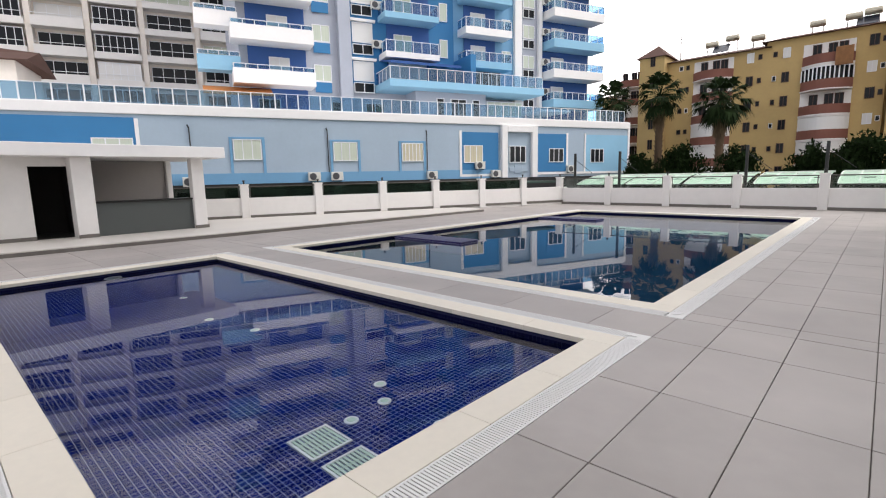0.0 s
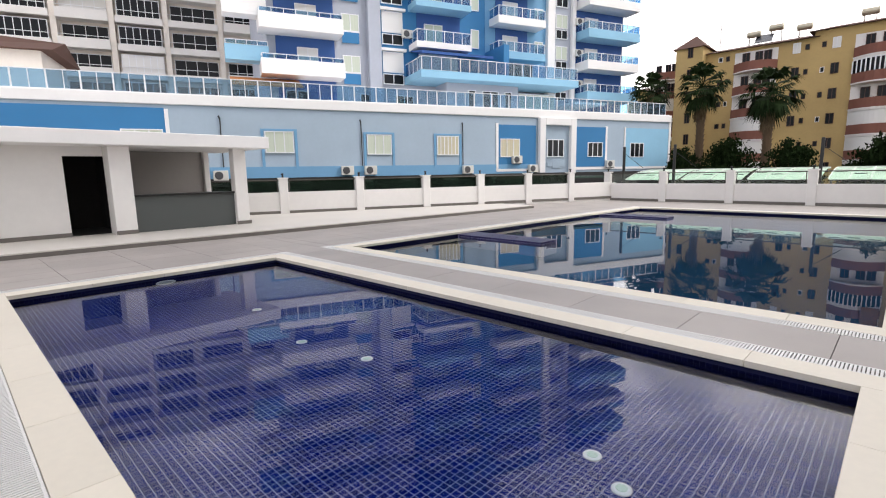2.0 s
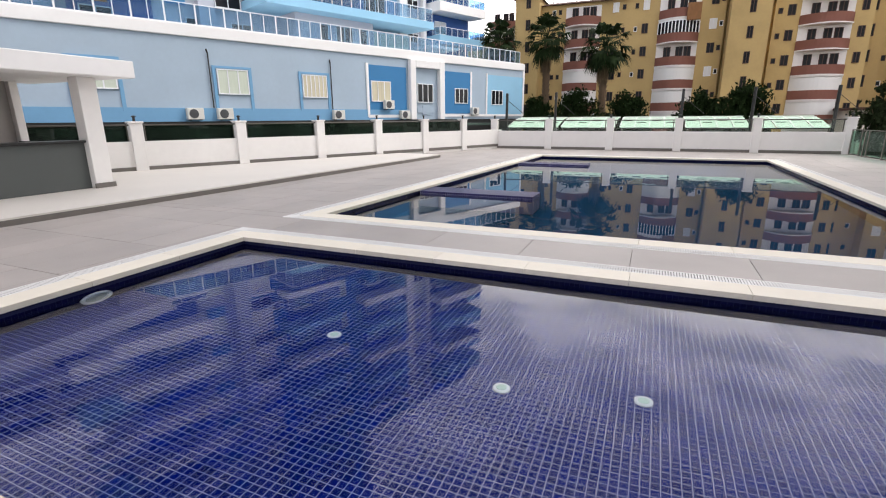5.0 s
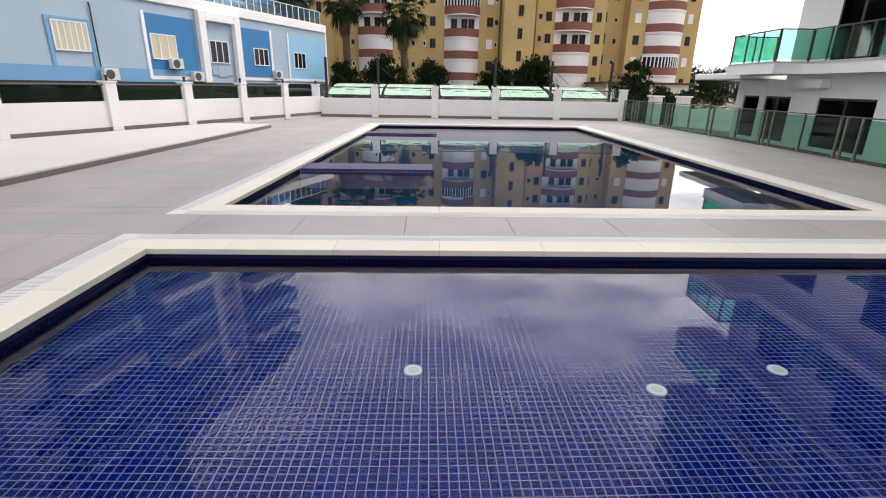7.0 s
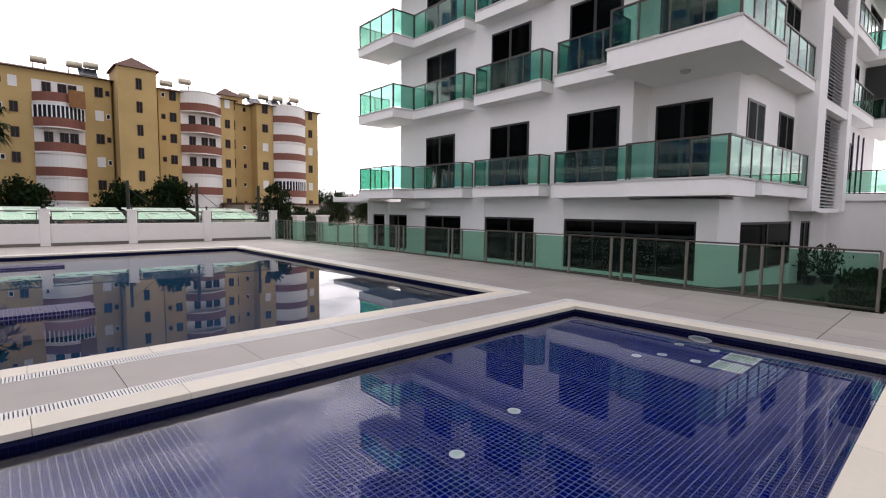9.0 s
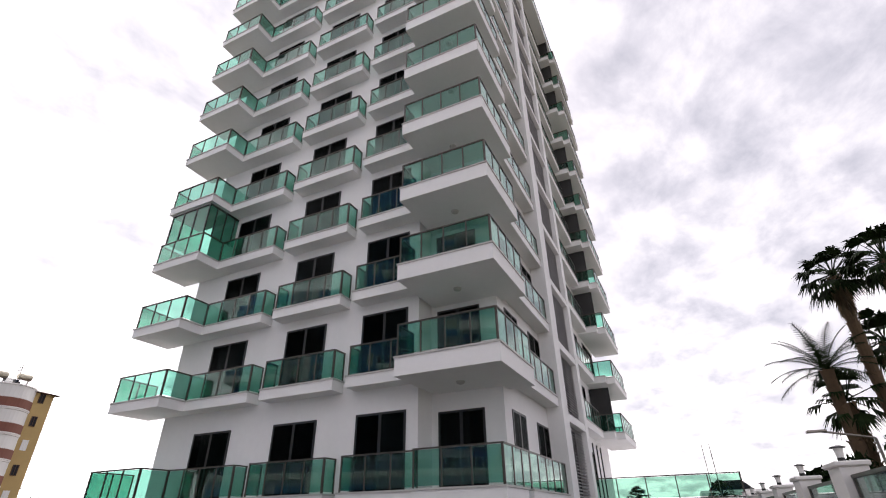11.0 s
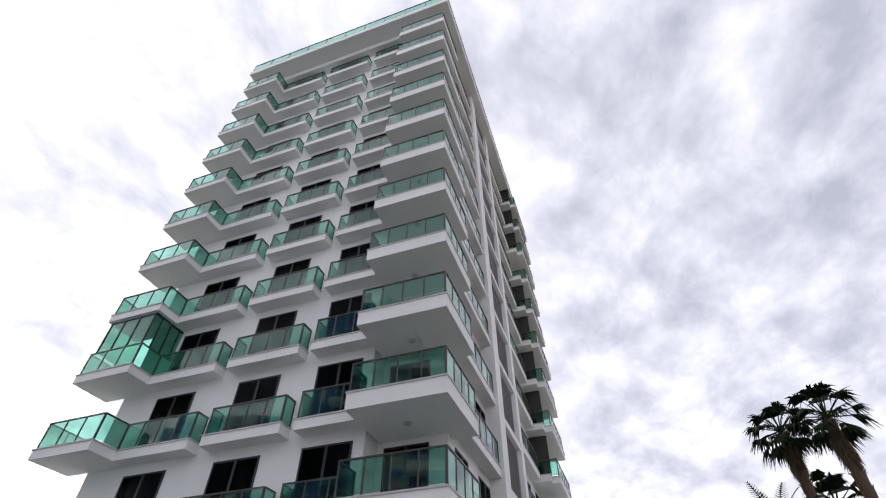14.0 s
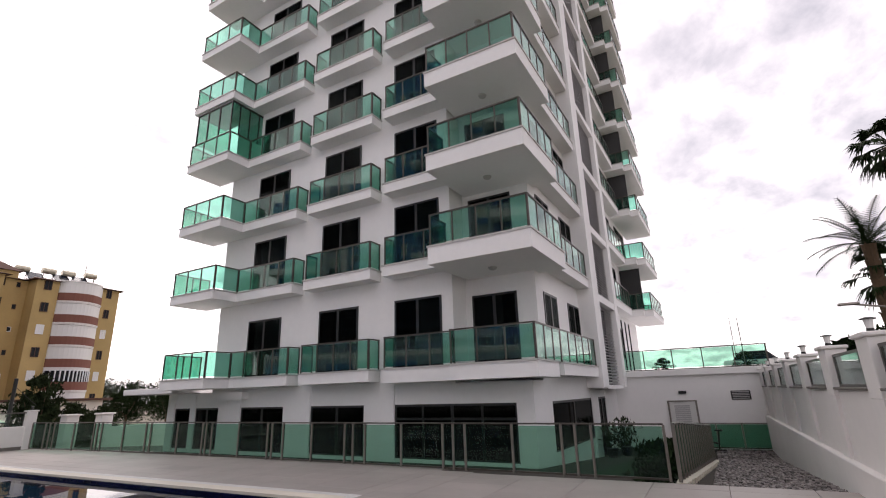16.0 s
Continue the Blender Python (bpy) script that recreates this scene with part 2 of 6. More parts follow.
class Geo:
    """Collects faces for one mesh."""

    def __init__(self):
        self.v, self.f = [], []

    def add(self, verts, faces, m=None):
        k = len(self.v)
        if m is not None:
            verts = [tuple(m @ Vector(p)) for p in verts]
        self.v += [tuple(p) for p in verts]
        self.f += [tuple(i + k for i in f) for f in faces]
        return self

    def box(self, x0, y0, z0, x1, y1, z1, b=0.0, m=None):
        c = ((x0 + x1) / 2, (y0 + y1) / 2, (z0 + z1) / 2)
        h = (abs(x1 - x0) / 2, abs(y1 - y0) / 2, abs(z1 - z0) / 2)
        if b:
            b = min(b, 0.45 * min(h))
            vs = [tuple(c[k] + s[k] * (h[k] - (0 if k == a else b)) for k in range(3)) for s in CORNERS for a in range(3)]
            return self.add(vs, CHAMFER, m)
        return self.add([tuple(c[k] + s[k] * h[k] for k in range(3)) for s in CORNERS], PLAIN, m)

    def prism(self, poly, z0, z1, m=None):
        """Upright prism over a counter-clockwise outline."""
        n = len(poly)
        vs = [(x, y, z0) for x, y in poly] + [(x, y, z1) for x, y in poly]
        fs = [tuple(reversed(range(n))), tuple(range(n, 2 * n))]
        fs += [(i, (i + 1) % n, n + (i + 1) % n, n + i) for i in range(n)]
        return self.add(vs, fs, m)

    def tube(self, p, q, r0, r1=None, sides=8, caps=True):
        """Round bar from p to q."""
        p, q = Vector(p), Vector(q)
        r1 = r0 if r1 is None else r1
        t = (q - p).to_track_quat("Z", "Y").to_matrix()
        vs = []
        for c, r in ((p, r0), (q, r1)):
            vs += [tuple(c + t @ Vector((r * math.cos(2 * math.pi * i / sides), r * math.sin(2 * math.pi * i / sides), 0))) for i in range(sides)]
        fs = [(i, (i + 1) % sides, sides + (i + 1) % sides, sides + i) for i in range(sides)]
        if caps:
            fs += [tuple(reversed(range(sides))), tuple(range(sides, 2 * sides))]
        return self.add(vs, fs)

    def lathe(self, profile, sides=20, m=None):
        """Turned solid about z: (radius, height) from bottom to top."""
        vs, fs = [], []
        for r, z in profile:
            vs += [(r * math.cos(2 * math.pi * i / sides), r * math.sin(2 * math.pi * i / sides), z) for i in range(sides)]
        for k in range(len(profile) - 1):
            fs += [(k * sides + i, k * sides + (i + 1) % sides, (k + 1) * sides + (i + 1) % sides, (k + 1) * sides + i) for i in range(sides)]
        fs += [tuple(reversed(range(sides))), tuple(range((len(profile) - 1) * sides, len(profile) * sides))]
        return self.add(vs, fs, m)

    def mesh(self, name, mat):
        me = bpy.data.meshes.new(name)
        me.from_pydata(self.v, [], self.f)
        me.materials.append(mat)
        me.update()
        return me


def thing(name, label, category, m=None, kind="", group=""):
    ob = new(name)
    ob.empty_display_size = 0.2
    if m is not None:
        ob.matrix_world = m
    return tagged(ob, label, category, group, kind)


def part(name, geo, mat, parent=None, label="", m=None):
    """One mesh object under a thing or a part; geo is a Geo or a ready mesh."""
    me = geo.mesh(name, mat) if isinstance(geo, Geo) else geo
    ob = new(name, me)
    if parent is not None:
        ob.parent = parent
    if m is not None:
        ob.matrix_local = m
    return tagged(ob, label)


def solid(name, geo, mat, label, category, m=None, kind="", group=""):
    """A thing that is a single mesh."""
    ob = new(name, geo.mesh(name, mat) if isinstance(geo, Geo) else geo)
    if m is not None:
        ob.matrix_world = m
    return tagged(ob, label, category, group, kind)


def structure(name, geo, mat, label="", m=None):
    return solid(name, geo, mat, label, "", m, "structure")


LEFT = pose(0, 0, 0, 0, 0, -22)  # local x away from the terrace's slanting wall, local y along it
TOWER = Matrix.Translation((6, 6, 0)) @ pose(0, 0, 0, 0, 0, -2.1) @ Matrix.Translation((-6, -6, 0))


# ---------------------------------------------------------------- ground, terrace and pools
KX0, KX1, KY0, KY1 = -8.6, 0.0, -3.92, 0.0
BX0, BX1, BY0, BY1 = -8.57, 0.05, 1.73, 15.6
RIM, WATER = 0.46, -0.11
GROUND_Z = -0.55
structure("ground", Geo().add([(-900, -900, -2.75), (900, -900, -2.75), (900, 900, -2.75), (-900, 900, -2.75)], [(0, 1, 2, 3)]),
          material("dry_earth_and_scrub", (0.16, 0.145, 0.10), 0.95, var=0.3, stain=0.3, stain_scale=0.1), "dry earth and scrub round the plots")

def west_edge(y):
    """The swimming pool's west side leans in towards the north."""
    return BX0 + 0.68 * (y - BY0) / (BY1 - BY0)


def splay(g):
    """Fit a rectangular piece of the swimming pool to its leaning west side."""
    g.v = [(x + (west_edge(y) - BX0) * min(1.0, max(0.0, (BX1 - x) / (BX1 - BX0))), y, z) for x, y, z in g.v]
    return g


def same(g):
    return g


# terrace bed under the pavers, with the two basins left open
bed = Geo()
D = 0.16
KO = (KX0 - RIM, KY0 - RIM, KX1 + RIM, KY1 + RIM)
BO = (BX0 - RIM, BY0 - RIM, BX1 + RIM, BY1 + RIM)
for x0, y0, x1, y1 in ((-24, -6.2, KX0 - D, KY1 + D), (KX1 + D, -6.2, 3.2, KY1 + D), (KX0 - D, -6.2, KX1 + D, KY0 - D), (-24, KY1 + D, 3.4, BY0 - D),
                       (-24, BY0 - D, BX0 - D, BY1 + D), (BX1 + D, BY0 - D, 3.95, BY1 + D), (-24, BY1 + D, 4.2, 19.75)):
    bed.box(x0, y0, -2.6, x1, y1, -0.022)
bed.prism([(BX0 - D - 0.01, BY0), (west_edge(BY1) - D, BY1 + D), (BX0 - D - 0.01, BY1 + D)], -2.6, -0.0225)
floor = structure("floor", bed, GROUT, "grey terrace with large porcelain pavers and dark joints")


NAVY_GROUT = material("navy_waterline_grout", (0.016, 0.019, 0.06), 0.6, var=0.15, bump=0, spec=0.1)


def basin(name, x0, y0, x1, y1, depth, mat, label, shape=same):
    g = Geo()
    t = 0.158
    g.box(x0 - t, y0 - t, -depth - 0.2, x1 + t, y1 + t, -depth)
    ob = structure(name, shape(g), mat, label)
    g = Geo()
    g.box(x0 - t, y0 - t, -depth, x0 - 0.005, y1 + t, -0.03).box(x1 + 0.005, y0 - t, -depth, x1 + t, y1 + t, -0.03)
    g.box(x0 - t, y0 - t, -depth, x1 + t, y0 - 0.005, -0.03).box(x0 - t, y1 + 0.005, -depth, x1 + t, y1 + t, -0.03)
    structure(name + "_sides", shape(g), NAVY_GROUT, label)
    return ob


water_mat = bpy.data.materials.new("pool_water")
water_mat.use_nodes = True
wb = water_mat.node_tree.nodes["Principled BSDF"]
wb.inputs["Base Color"].default_value = (0.80, 0.90, 1.0, 1)
wb.inputs["Roughness"].default_value = 0.0
wb.inputs["IOR"].default_value = 1.29
wb.inputs["Transmission Weight"].default_value = 1.0
wtex = water_mat.node_tree.nodes.new("ShaderNodeTexNoise")
wtex.inputs["Scale"].default_value, wtex.inputs["Detail"].default_value = 1.6, 2
wbump = water_mat.node_tree.nodes.new("ShaderNodeBump")
wbump.inputs["Strength"].default_value, wbump.inputs["Distance"].default_value = 0.0006, 0.02
water_mat.node_tree.links.new(wtex.outputs[0], wbump.inputs["Height"])
water_mat.node_tree.links.new(wbump.outputs[0], wb.inputs["Normal"])


def water(x0, y0, x1, y1, label, shape=same):
    g = Geo().add([(x0, y0, WATER), (x1, y0, WATER), (x1, y1, WATER), (x0, y1, WATER)], [(0, 1, 2, 3)])
    ob = solid("water", shape(g), water_mat, label, "water", kind="structure")
    ob.visible_shadow = False
    return ob


KID_DEPTH, BIG_DEPTH = 0.44, 1.5
kid_basin = basin("small_pool_basin", KX0, KY0, KX1, KY1, KID_DEPTH, MOSAIC_GROUT, "shallow pool lined with cobalt blue mosaic")
big_basin = basin("large_pool_basin", BX0, BY0, BX1, BY1, BIG_DEPTH, MOSAIC_BIG, "swimming pool lined with dark blue mosaic", splay)
water(KX0, KY0, KX1, KY1, "still clear water in the shallow pool")
water(BX0, BY0, BX1, BY1, "still dark water in the swimming pool", splay)

# ledges that stand a little out of the water of the swimming pool
LEDGE_GROUT = material("pale_ledge_grout", (0.30, 0.30, 0.44), 0.7, var=0.15, bump=0, spec=0.1)
LEDGE_TILE = material("violet_navy_mosaic", (0.014, 0.010, 0.085), 0.3, scale=20, var=0.12, bump=0, island=0.3, spec=0.25)
for y0, y1, x1 in ((5.02, 5.70, -5.86), (12.35, 13.0, -5.66)):
    x0, top, q = west_edge(y0), -0.055, 0.0495
    ledge = structure("pool_ledge", Geo().box(x0, y0, -1.5, x1, y1, top, 0.004), LEDGE_GROUT, "narrow mosaic wall standing out of the swimming pool")
    g, r = Geo(), 0.0215
    for i in range(int((x1 - x0) / q)):
        x = x1 - q * (i + 0.5)
        for j in range(int((y1 - y0) / q)):
            y = y0 + q * (j + 0.5)
            g.add([(x - r, y - r, top + 0.002), (x + r, y - r, top + 0.002), (x + r, y + r, top + 0.002), (x - r, y + r, top + 0.002)], [(0, 1, 2, 3)])
        for j in range(8):
            z = top - q * (j + 0.5)
            g.add([(x - r, y0 - 0.002, z - r), (x + r, y0 - 0.002, z - r), (x + r, y0 - 0.002, z + r), (x - r, y0 - 0.002, z + r)], [(0, 1, 2, 3)])
    for j in range(int((y1 - y0) / q)):
        y = y0 + q * (j + 0.5)
        for k in range(8):
            z = top - q * (k + 0.5)
            g.add([(x1 + 0.002, y - r, z - r), (x1 + 0.002, y + r, z - r), (x1 + 0.002, y + r, z + r), (x1 + 0.002, y - r, z + r)], [(0, 1, 2, 3)])
    tagged(part("mosaic", g, LEDGE_TILE, ledge, "violet navy glass mosaic"), kind="stuff")


# ---------------------------------------------------------------- terrace walls
# back wall
WALL_PANE = glass("dark_green_wall_glass", (0.10, 0.16, 0.12), clear=0.85)
WY = 19.75  # face of the back wall
bw = Geo().box(-12.0, WY, -2.5, 3.45, WY + 0.2, 0.86, 0.01)
structure("wall_back", bw, WHITE_LOW, "low white rendered wall behind the pool")
structure("baseboard_back", Geo().box(-11.2, WY - 0.03, 0, 3.45, WY, 0.12), SKIRT, "grey stone skirting")


def pillar_geo(h, w=0.32, d=0.30):
    g = Geo().box(-w / 2, -d / 2, 0, w / 2, d / 2, h, 0.012)
    return g.box(-w / 2 - 0.03, -d / 2 - 0.03, h, w / 2 + 0.03, d / 2 + 0.03, h + 0.05, 0.012)


pillar_mesh = pillar_geo(1.40).mesh("pillar", WHITE_LOW)
back_pillars = [-11.25, -8.48, -5.63, -2.74, 0.24, 3.42]
for x in back_pillars:
    solid("wall_pillar", pillar_mesh, WHITE_LOW, "square white pillar with a flat cap on the pool wall", "pillar", pose(x, WY + 0.06, 0), group="pool wall pillars")

# slanting wall along the neighbouring block
lw = Geo().box(-17.85, -30, -0.5, -17.65, 14.5, 0.92, 0.01)
structure("wall_west", lw, WHITE_LOW, "low white rendered wall along the terrace", LEFT)
structure("baseboard_west", Geo().box(-17.65, -12, 0.1, -17.62, 14.3, 0.22), SKIRT, "grey stone skirting", LEFT)
left_pillars = [-13.6, -10.7, -7.8, -4.9, -1.95, 1.0, 3.9, 6.55, 9.1, 11.6]
for s in left_pillars:
    solid("wall_pillar", pillar_mesh, WHITE_LOW, "square white pillar with a flat cap on the slanting wall", "pillar", LEFT @ pose(-17.72, s, 0.02, 0, 0, 90), group="slanting wall pillars")

# raised platform
PALE_TILE = material("pale_porcelain_paver", (0.62, 0.585, 0.54), 0.55, scale=9, var=0.06, stain=0.10, stain_scale=0.5, bump=0.05, fine=140)
PLAT = [(-12.75, -6.2), (-11.45, 13.2), (-13.4, 13.45), (-20, -2), (-24, -6.2)]
structure("platform", Geo().prism(list(PLAT), -0.02, 0.118), PALE_TILE, "raised pale paved strip beside the pools")


# ---------------------------------------------------------------- pool bar
def pool_bar():
    bar = thing("pool_bar", "white flat-roofed poolside bar with grey counter and dark doorway", "kiosk")
    z0, top = 0.12, 2.36
    roof = Geo().box(-17.6, -6.2, top, -13.95, 2.75, top + 0.34, 0.015)
    part("roof", roof, WHITE, bar, "white flat slab roof")
    w = Geo().box(-15.12, -6.2, z0, -15.0, -2.12, top).box(-15.12, -1.25, z0, -15.0, -0.95, top).box(-15.12, -2.12, 2.12, -15.0, -1.25, top)
    part("front_wall", w, WHITE_LOW, bar)
    w = Geo().box(-15.0, -1.28, z0, -14.45, -0.80, top, 0.01)
    part("column", w, WHITE_LOW, bar)
    part("column", Geo().box(-14.75, 1.85, z0, -14.45, 2.22, top, 0.01), WHITE_LOW, bar)
    part("column", Geo().box(-17.3, 1.95, z0, -17.0, 2.12, top, 0.01), WHITE_LOW, bar)
    part("back_wall", Geo().box(-17.3, -6.2, z0, -17.15, 1.95, top), TAUPE, bar, "taupe painted back wall")
    part("end_wall", Geo().box(-17.15, -6.2, z0, -15.12, -6.05, top), WHITE_LOW, bar)
    part("side_wall", Geo().box(-17.15, -0.95, z0, -15.0, -0.83, top), TAUPE, bar)
    # added lining, coloured near-black to darken the store seen through the doorway
    part("store_lining", Geo().box(-17.13, -6.03, z0, -17.1, -1.0, top - 0.02).box(-17.1, -6.03, z0, -15.14, -1.0, z0 + 0.012).box(-17.1, -1.03, z0 + 0.012, -15.14, -1.0, top - 0.02), ROOM_SHADE, bar, "store room lining painted near-black as if unlit")
    part("counter", Geo().box(-14.72, -0.8, z0, -14.60, 1.85, 1.06, 0.005), GREY_PANEL, bar, "slate grey counter front")
    part("counter_top", Geo().box(-15.05, -0.8, 1.06, -14.52, 1.85, 1.11, 0.008), FRAME_DARK, bar, "black stone counter top")
    part("side_counter", Geo().box(-17.0, 1.9, z0, -14.75, 2.02, 1.06), GREY_PANEL, bar)
    part("skirting", Geo().box(-15.0, -6.2, z0, -14.97, -2.12, z0 + 0.1), SKIRT, bar)
    part("skirting", Geo().box(-14.45, -1.28, z0, -14.42, -0.8, z0 + 0.1), SKIRT, bar)
    part("skirting", Geo().box(-14.45, 1.82, z0, -14.42, 2.25, z0 + 0.1), SKIRT, bar)
    return bar


pool_bar()


structure("platform_edge", Geo().add([(-12.75, -6.2, 0.0), (-11.44, 13.2, 0.0), (-11.44, 13.2, 0.09), (-12.75, -6.2, 0.09),
                                      (-12.9, -6.2, 0.0), (-11.6, 13.2, 0.0), (-11.6, 13.2, 0.09), (-12.9, -6.2, 0.09)],
                                     [(0, 1, 2, 3), (7, 6, 5, 4), (3, 2, 6, 7), (1, 5, 6, 2), (4, 0, 3, 7)], pose(0.015, 0, 0)), SKIRT, "grey stone riser of the low step")

# panes and pipe rails between the pillars
def wall_panes(name, a, b, z0, z1, m, gl, label):
    w = thing(name, label, "glass panel", m, group="panels between the pillars")
    part("pane", Geo().box(a + 0.06, -0.005, z0, b - 0.06, 0.005, z1), gl, w)
    f = Geo().tube((a, -0.03, z1), (b, -0.03, z1), 0.022).tube((a + 0.06, -0.03, z0), (a + 0.06, -0.03, z1), 0.018).tube((b - 0.06, -0.03, z0), (b - 0.06, -0.03, z1), 0.018)
    part("rail", f, BRONZE, w, "thin bronze pipe rail")


for a, b in zip(left_pillars, left_pillars[1:]):
    wall_panes("glass_windbreak", a + 0.16, b - 0.16, 0.93, 1.37, LEFT @ pose(-17.72, 0, 0, 0, 0, 90), WALL_PANE, "dark green glass panel between white wall pillars")
for a, b in zip(back_pillars, back_pillars[1:]):
    wall_panes("glass_windbreak", a + 0.16, b - 0.16, 0.88, 1.36, pose(0, WY + 0.1, 0), CLEAR_GLASS, "clear green glass panel on the low back wall")


def pillar_light(m, label="small black and white lantern on a pillar cap"):
    l = thing("pillar_lamp", label, "lamp", m, group="pillar lamps")
    part("stem", Geo().lathe([(0.05, 0), (0.05, 0.015), (0.035, 0.02), (0.035, 0.12)], 12), FRAME_DARK, l)
    part("cap", Geo().lathe([(0.06, 0.12), (0.065, 0.14), (0.03, 0.16)], 12), FRAME_DARK, l)


for x in back_pillars:
    pillar_light(pose(x, WY + 0.06, 1.45))
for s in left_pillars:
    pillar_light(LEFT @ pose(-17.72, s, 1.47))


# ---------------------------------------------------------------- white tower block
Z = {1: 2.42}
Z.update({k: 5.74 + 2.945 * (k - 2) for k in range(2, 13)})
ROOF_Z = 38.25
tower = thing("apartment_tower", "tall white apartment block with green glass balconies", "building", TOWER)
TB = -0.35
GF = 1.9
walls = Geo()
walls.box(6.6, 2.4, GF, 26, 13.7, ROOF_Z - 0.5).box(7.5, 0.0, GF, 26, 2.4, ROOF_Z - 0.5)
part("wall", walls, WHITE, tower)
part("roof", Geo().box(4.95, -1.15, ROOF_Z - 0.5, 27, 15.1, ROOF_Z, 0.02), WHITE, tower, "white overhanging roof slab")
# ground storey: piers between wide dark openings, beams above and low sills below
ground = Geo()
openings = [(0.52, 4.64), (5.85, 8.24), (9.57, 11.9), (13.22, 14.7), (15.04, 16.1)]
edges = [0.0] + [v for o in openings for v in o] + [16.6]
for i in range(0, len(edges), 2):
    ground.box(6.6, edges[i], -1.0, 6.9, edges[i + 1], GF)
ground.box(6.63, 0.05, 1.32, 6.9, 16.55, GF).box(6.63, 0.05, -1.0, 6.9, 16.55, -0.24)
ground.box(6.9, 16.35, -1.0, 26, 16.6, GF).box(25.7, 0.3, -1.0, 26, 16.35, GF).box(6.9, 13.7, 1.7, 25.7, 16.35, GF)
ground.box(6.9, 0.0, -1.0, 8.15, 0.25, GF).box(12.9, 0.0, -1.0, 13.9, 0.25, GF).box(15.2, 0.0, -1.0, 26, 0.25, GF)
ground.box(8.15, 0.02, 1.3, 15.2, 0.25, GF).box(8.15, 0.02, -1.0, 12.9, 0.25, -0.12)
part("ground_storey_wall", ground, WHITE, tower)
# these faces carry the rooms' dimness as near-black colour
part("ground_storey_room", Geo().box(7.0, 5.4, -0.95, 7.1, 5.5, 1.85).box(10.5, 0.3, -0.95, 10.6, 16.3, 1.69).box(6.9, 0.3, -1.0, 25.7, 16.3, -0.9), ROOM_SHADE, tower, "room faces painted near-black for dimness behind the ground storey glass")


def glass_run(parent, p, q, z, h=0.94, pitch=0.78, gl=None, rail=None):
    """Panes between slim posts with a top rail, from p to q at floor level z."""
    gl, rail = gl or GREEN_GLASS, rail or BRONZE
    p, q = Vector((*p, z)), Vector((*q, z))
    d = q - p
    n = max(1, round(d.length / pitch))
    m = Matrix.Translation(p) @ Matrix.Rotation(math.atan2(d.y, d.x), 4, "Z")
    length = d.length
    for i in range(n):
        a, b = length * i / n, length * (i + 1) / n
        part("pane", Geo().box(a + 0.02, -0.006, 0.05, b - 0.02, 0.006, h - 0.02), gl, parent, m=m)
    posts = Geo()
    for i in range(n + 1):
        a = min(max(length * i / n, 0.02), length - 0.02)
        posts.box(a - 0.02, -0.02, 0, a + 0.02, 0.02, h)
    posts.box(0, -0.03, h - 0.01, length, 0.03, h + 0.03)
    part("rail", posts, rail, parent, m=m)


LIP = material("grey_stone_drip_edge", (0.50, 0.48, 0.46), 0.6, var=0.08)


def balcony(x_z, slabs, runs, h=0.38):
    b = None
    for x0, y0, x1, y1 in slabs:
        g = Geo().box(x0, y0, x_z - h, x1, y1, x_z - 0.05)
        b = part("balcony", g, WHITE, tower) if b is None else (part("slab", g, WHITE, b), b)[1]
        part("lip", Geo().box(x0 - 0.03, y0 - 0.03, x_z - 0.05, x1, y1 + 0.03, x_z), LIP, b)
    for p, q in runs:
        glass_run(b, p, q, x_z)
    return b


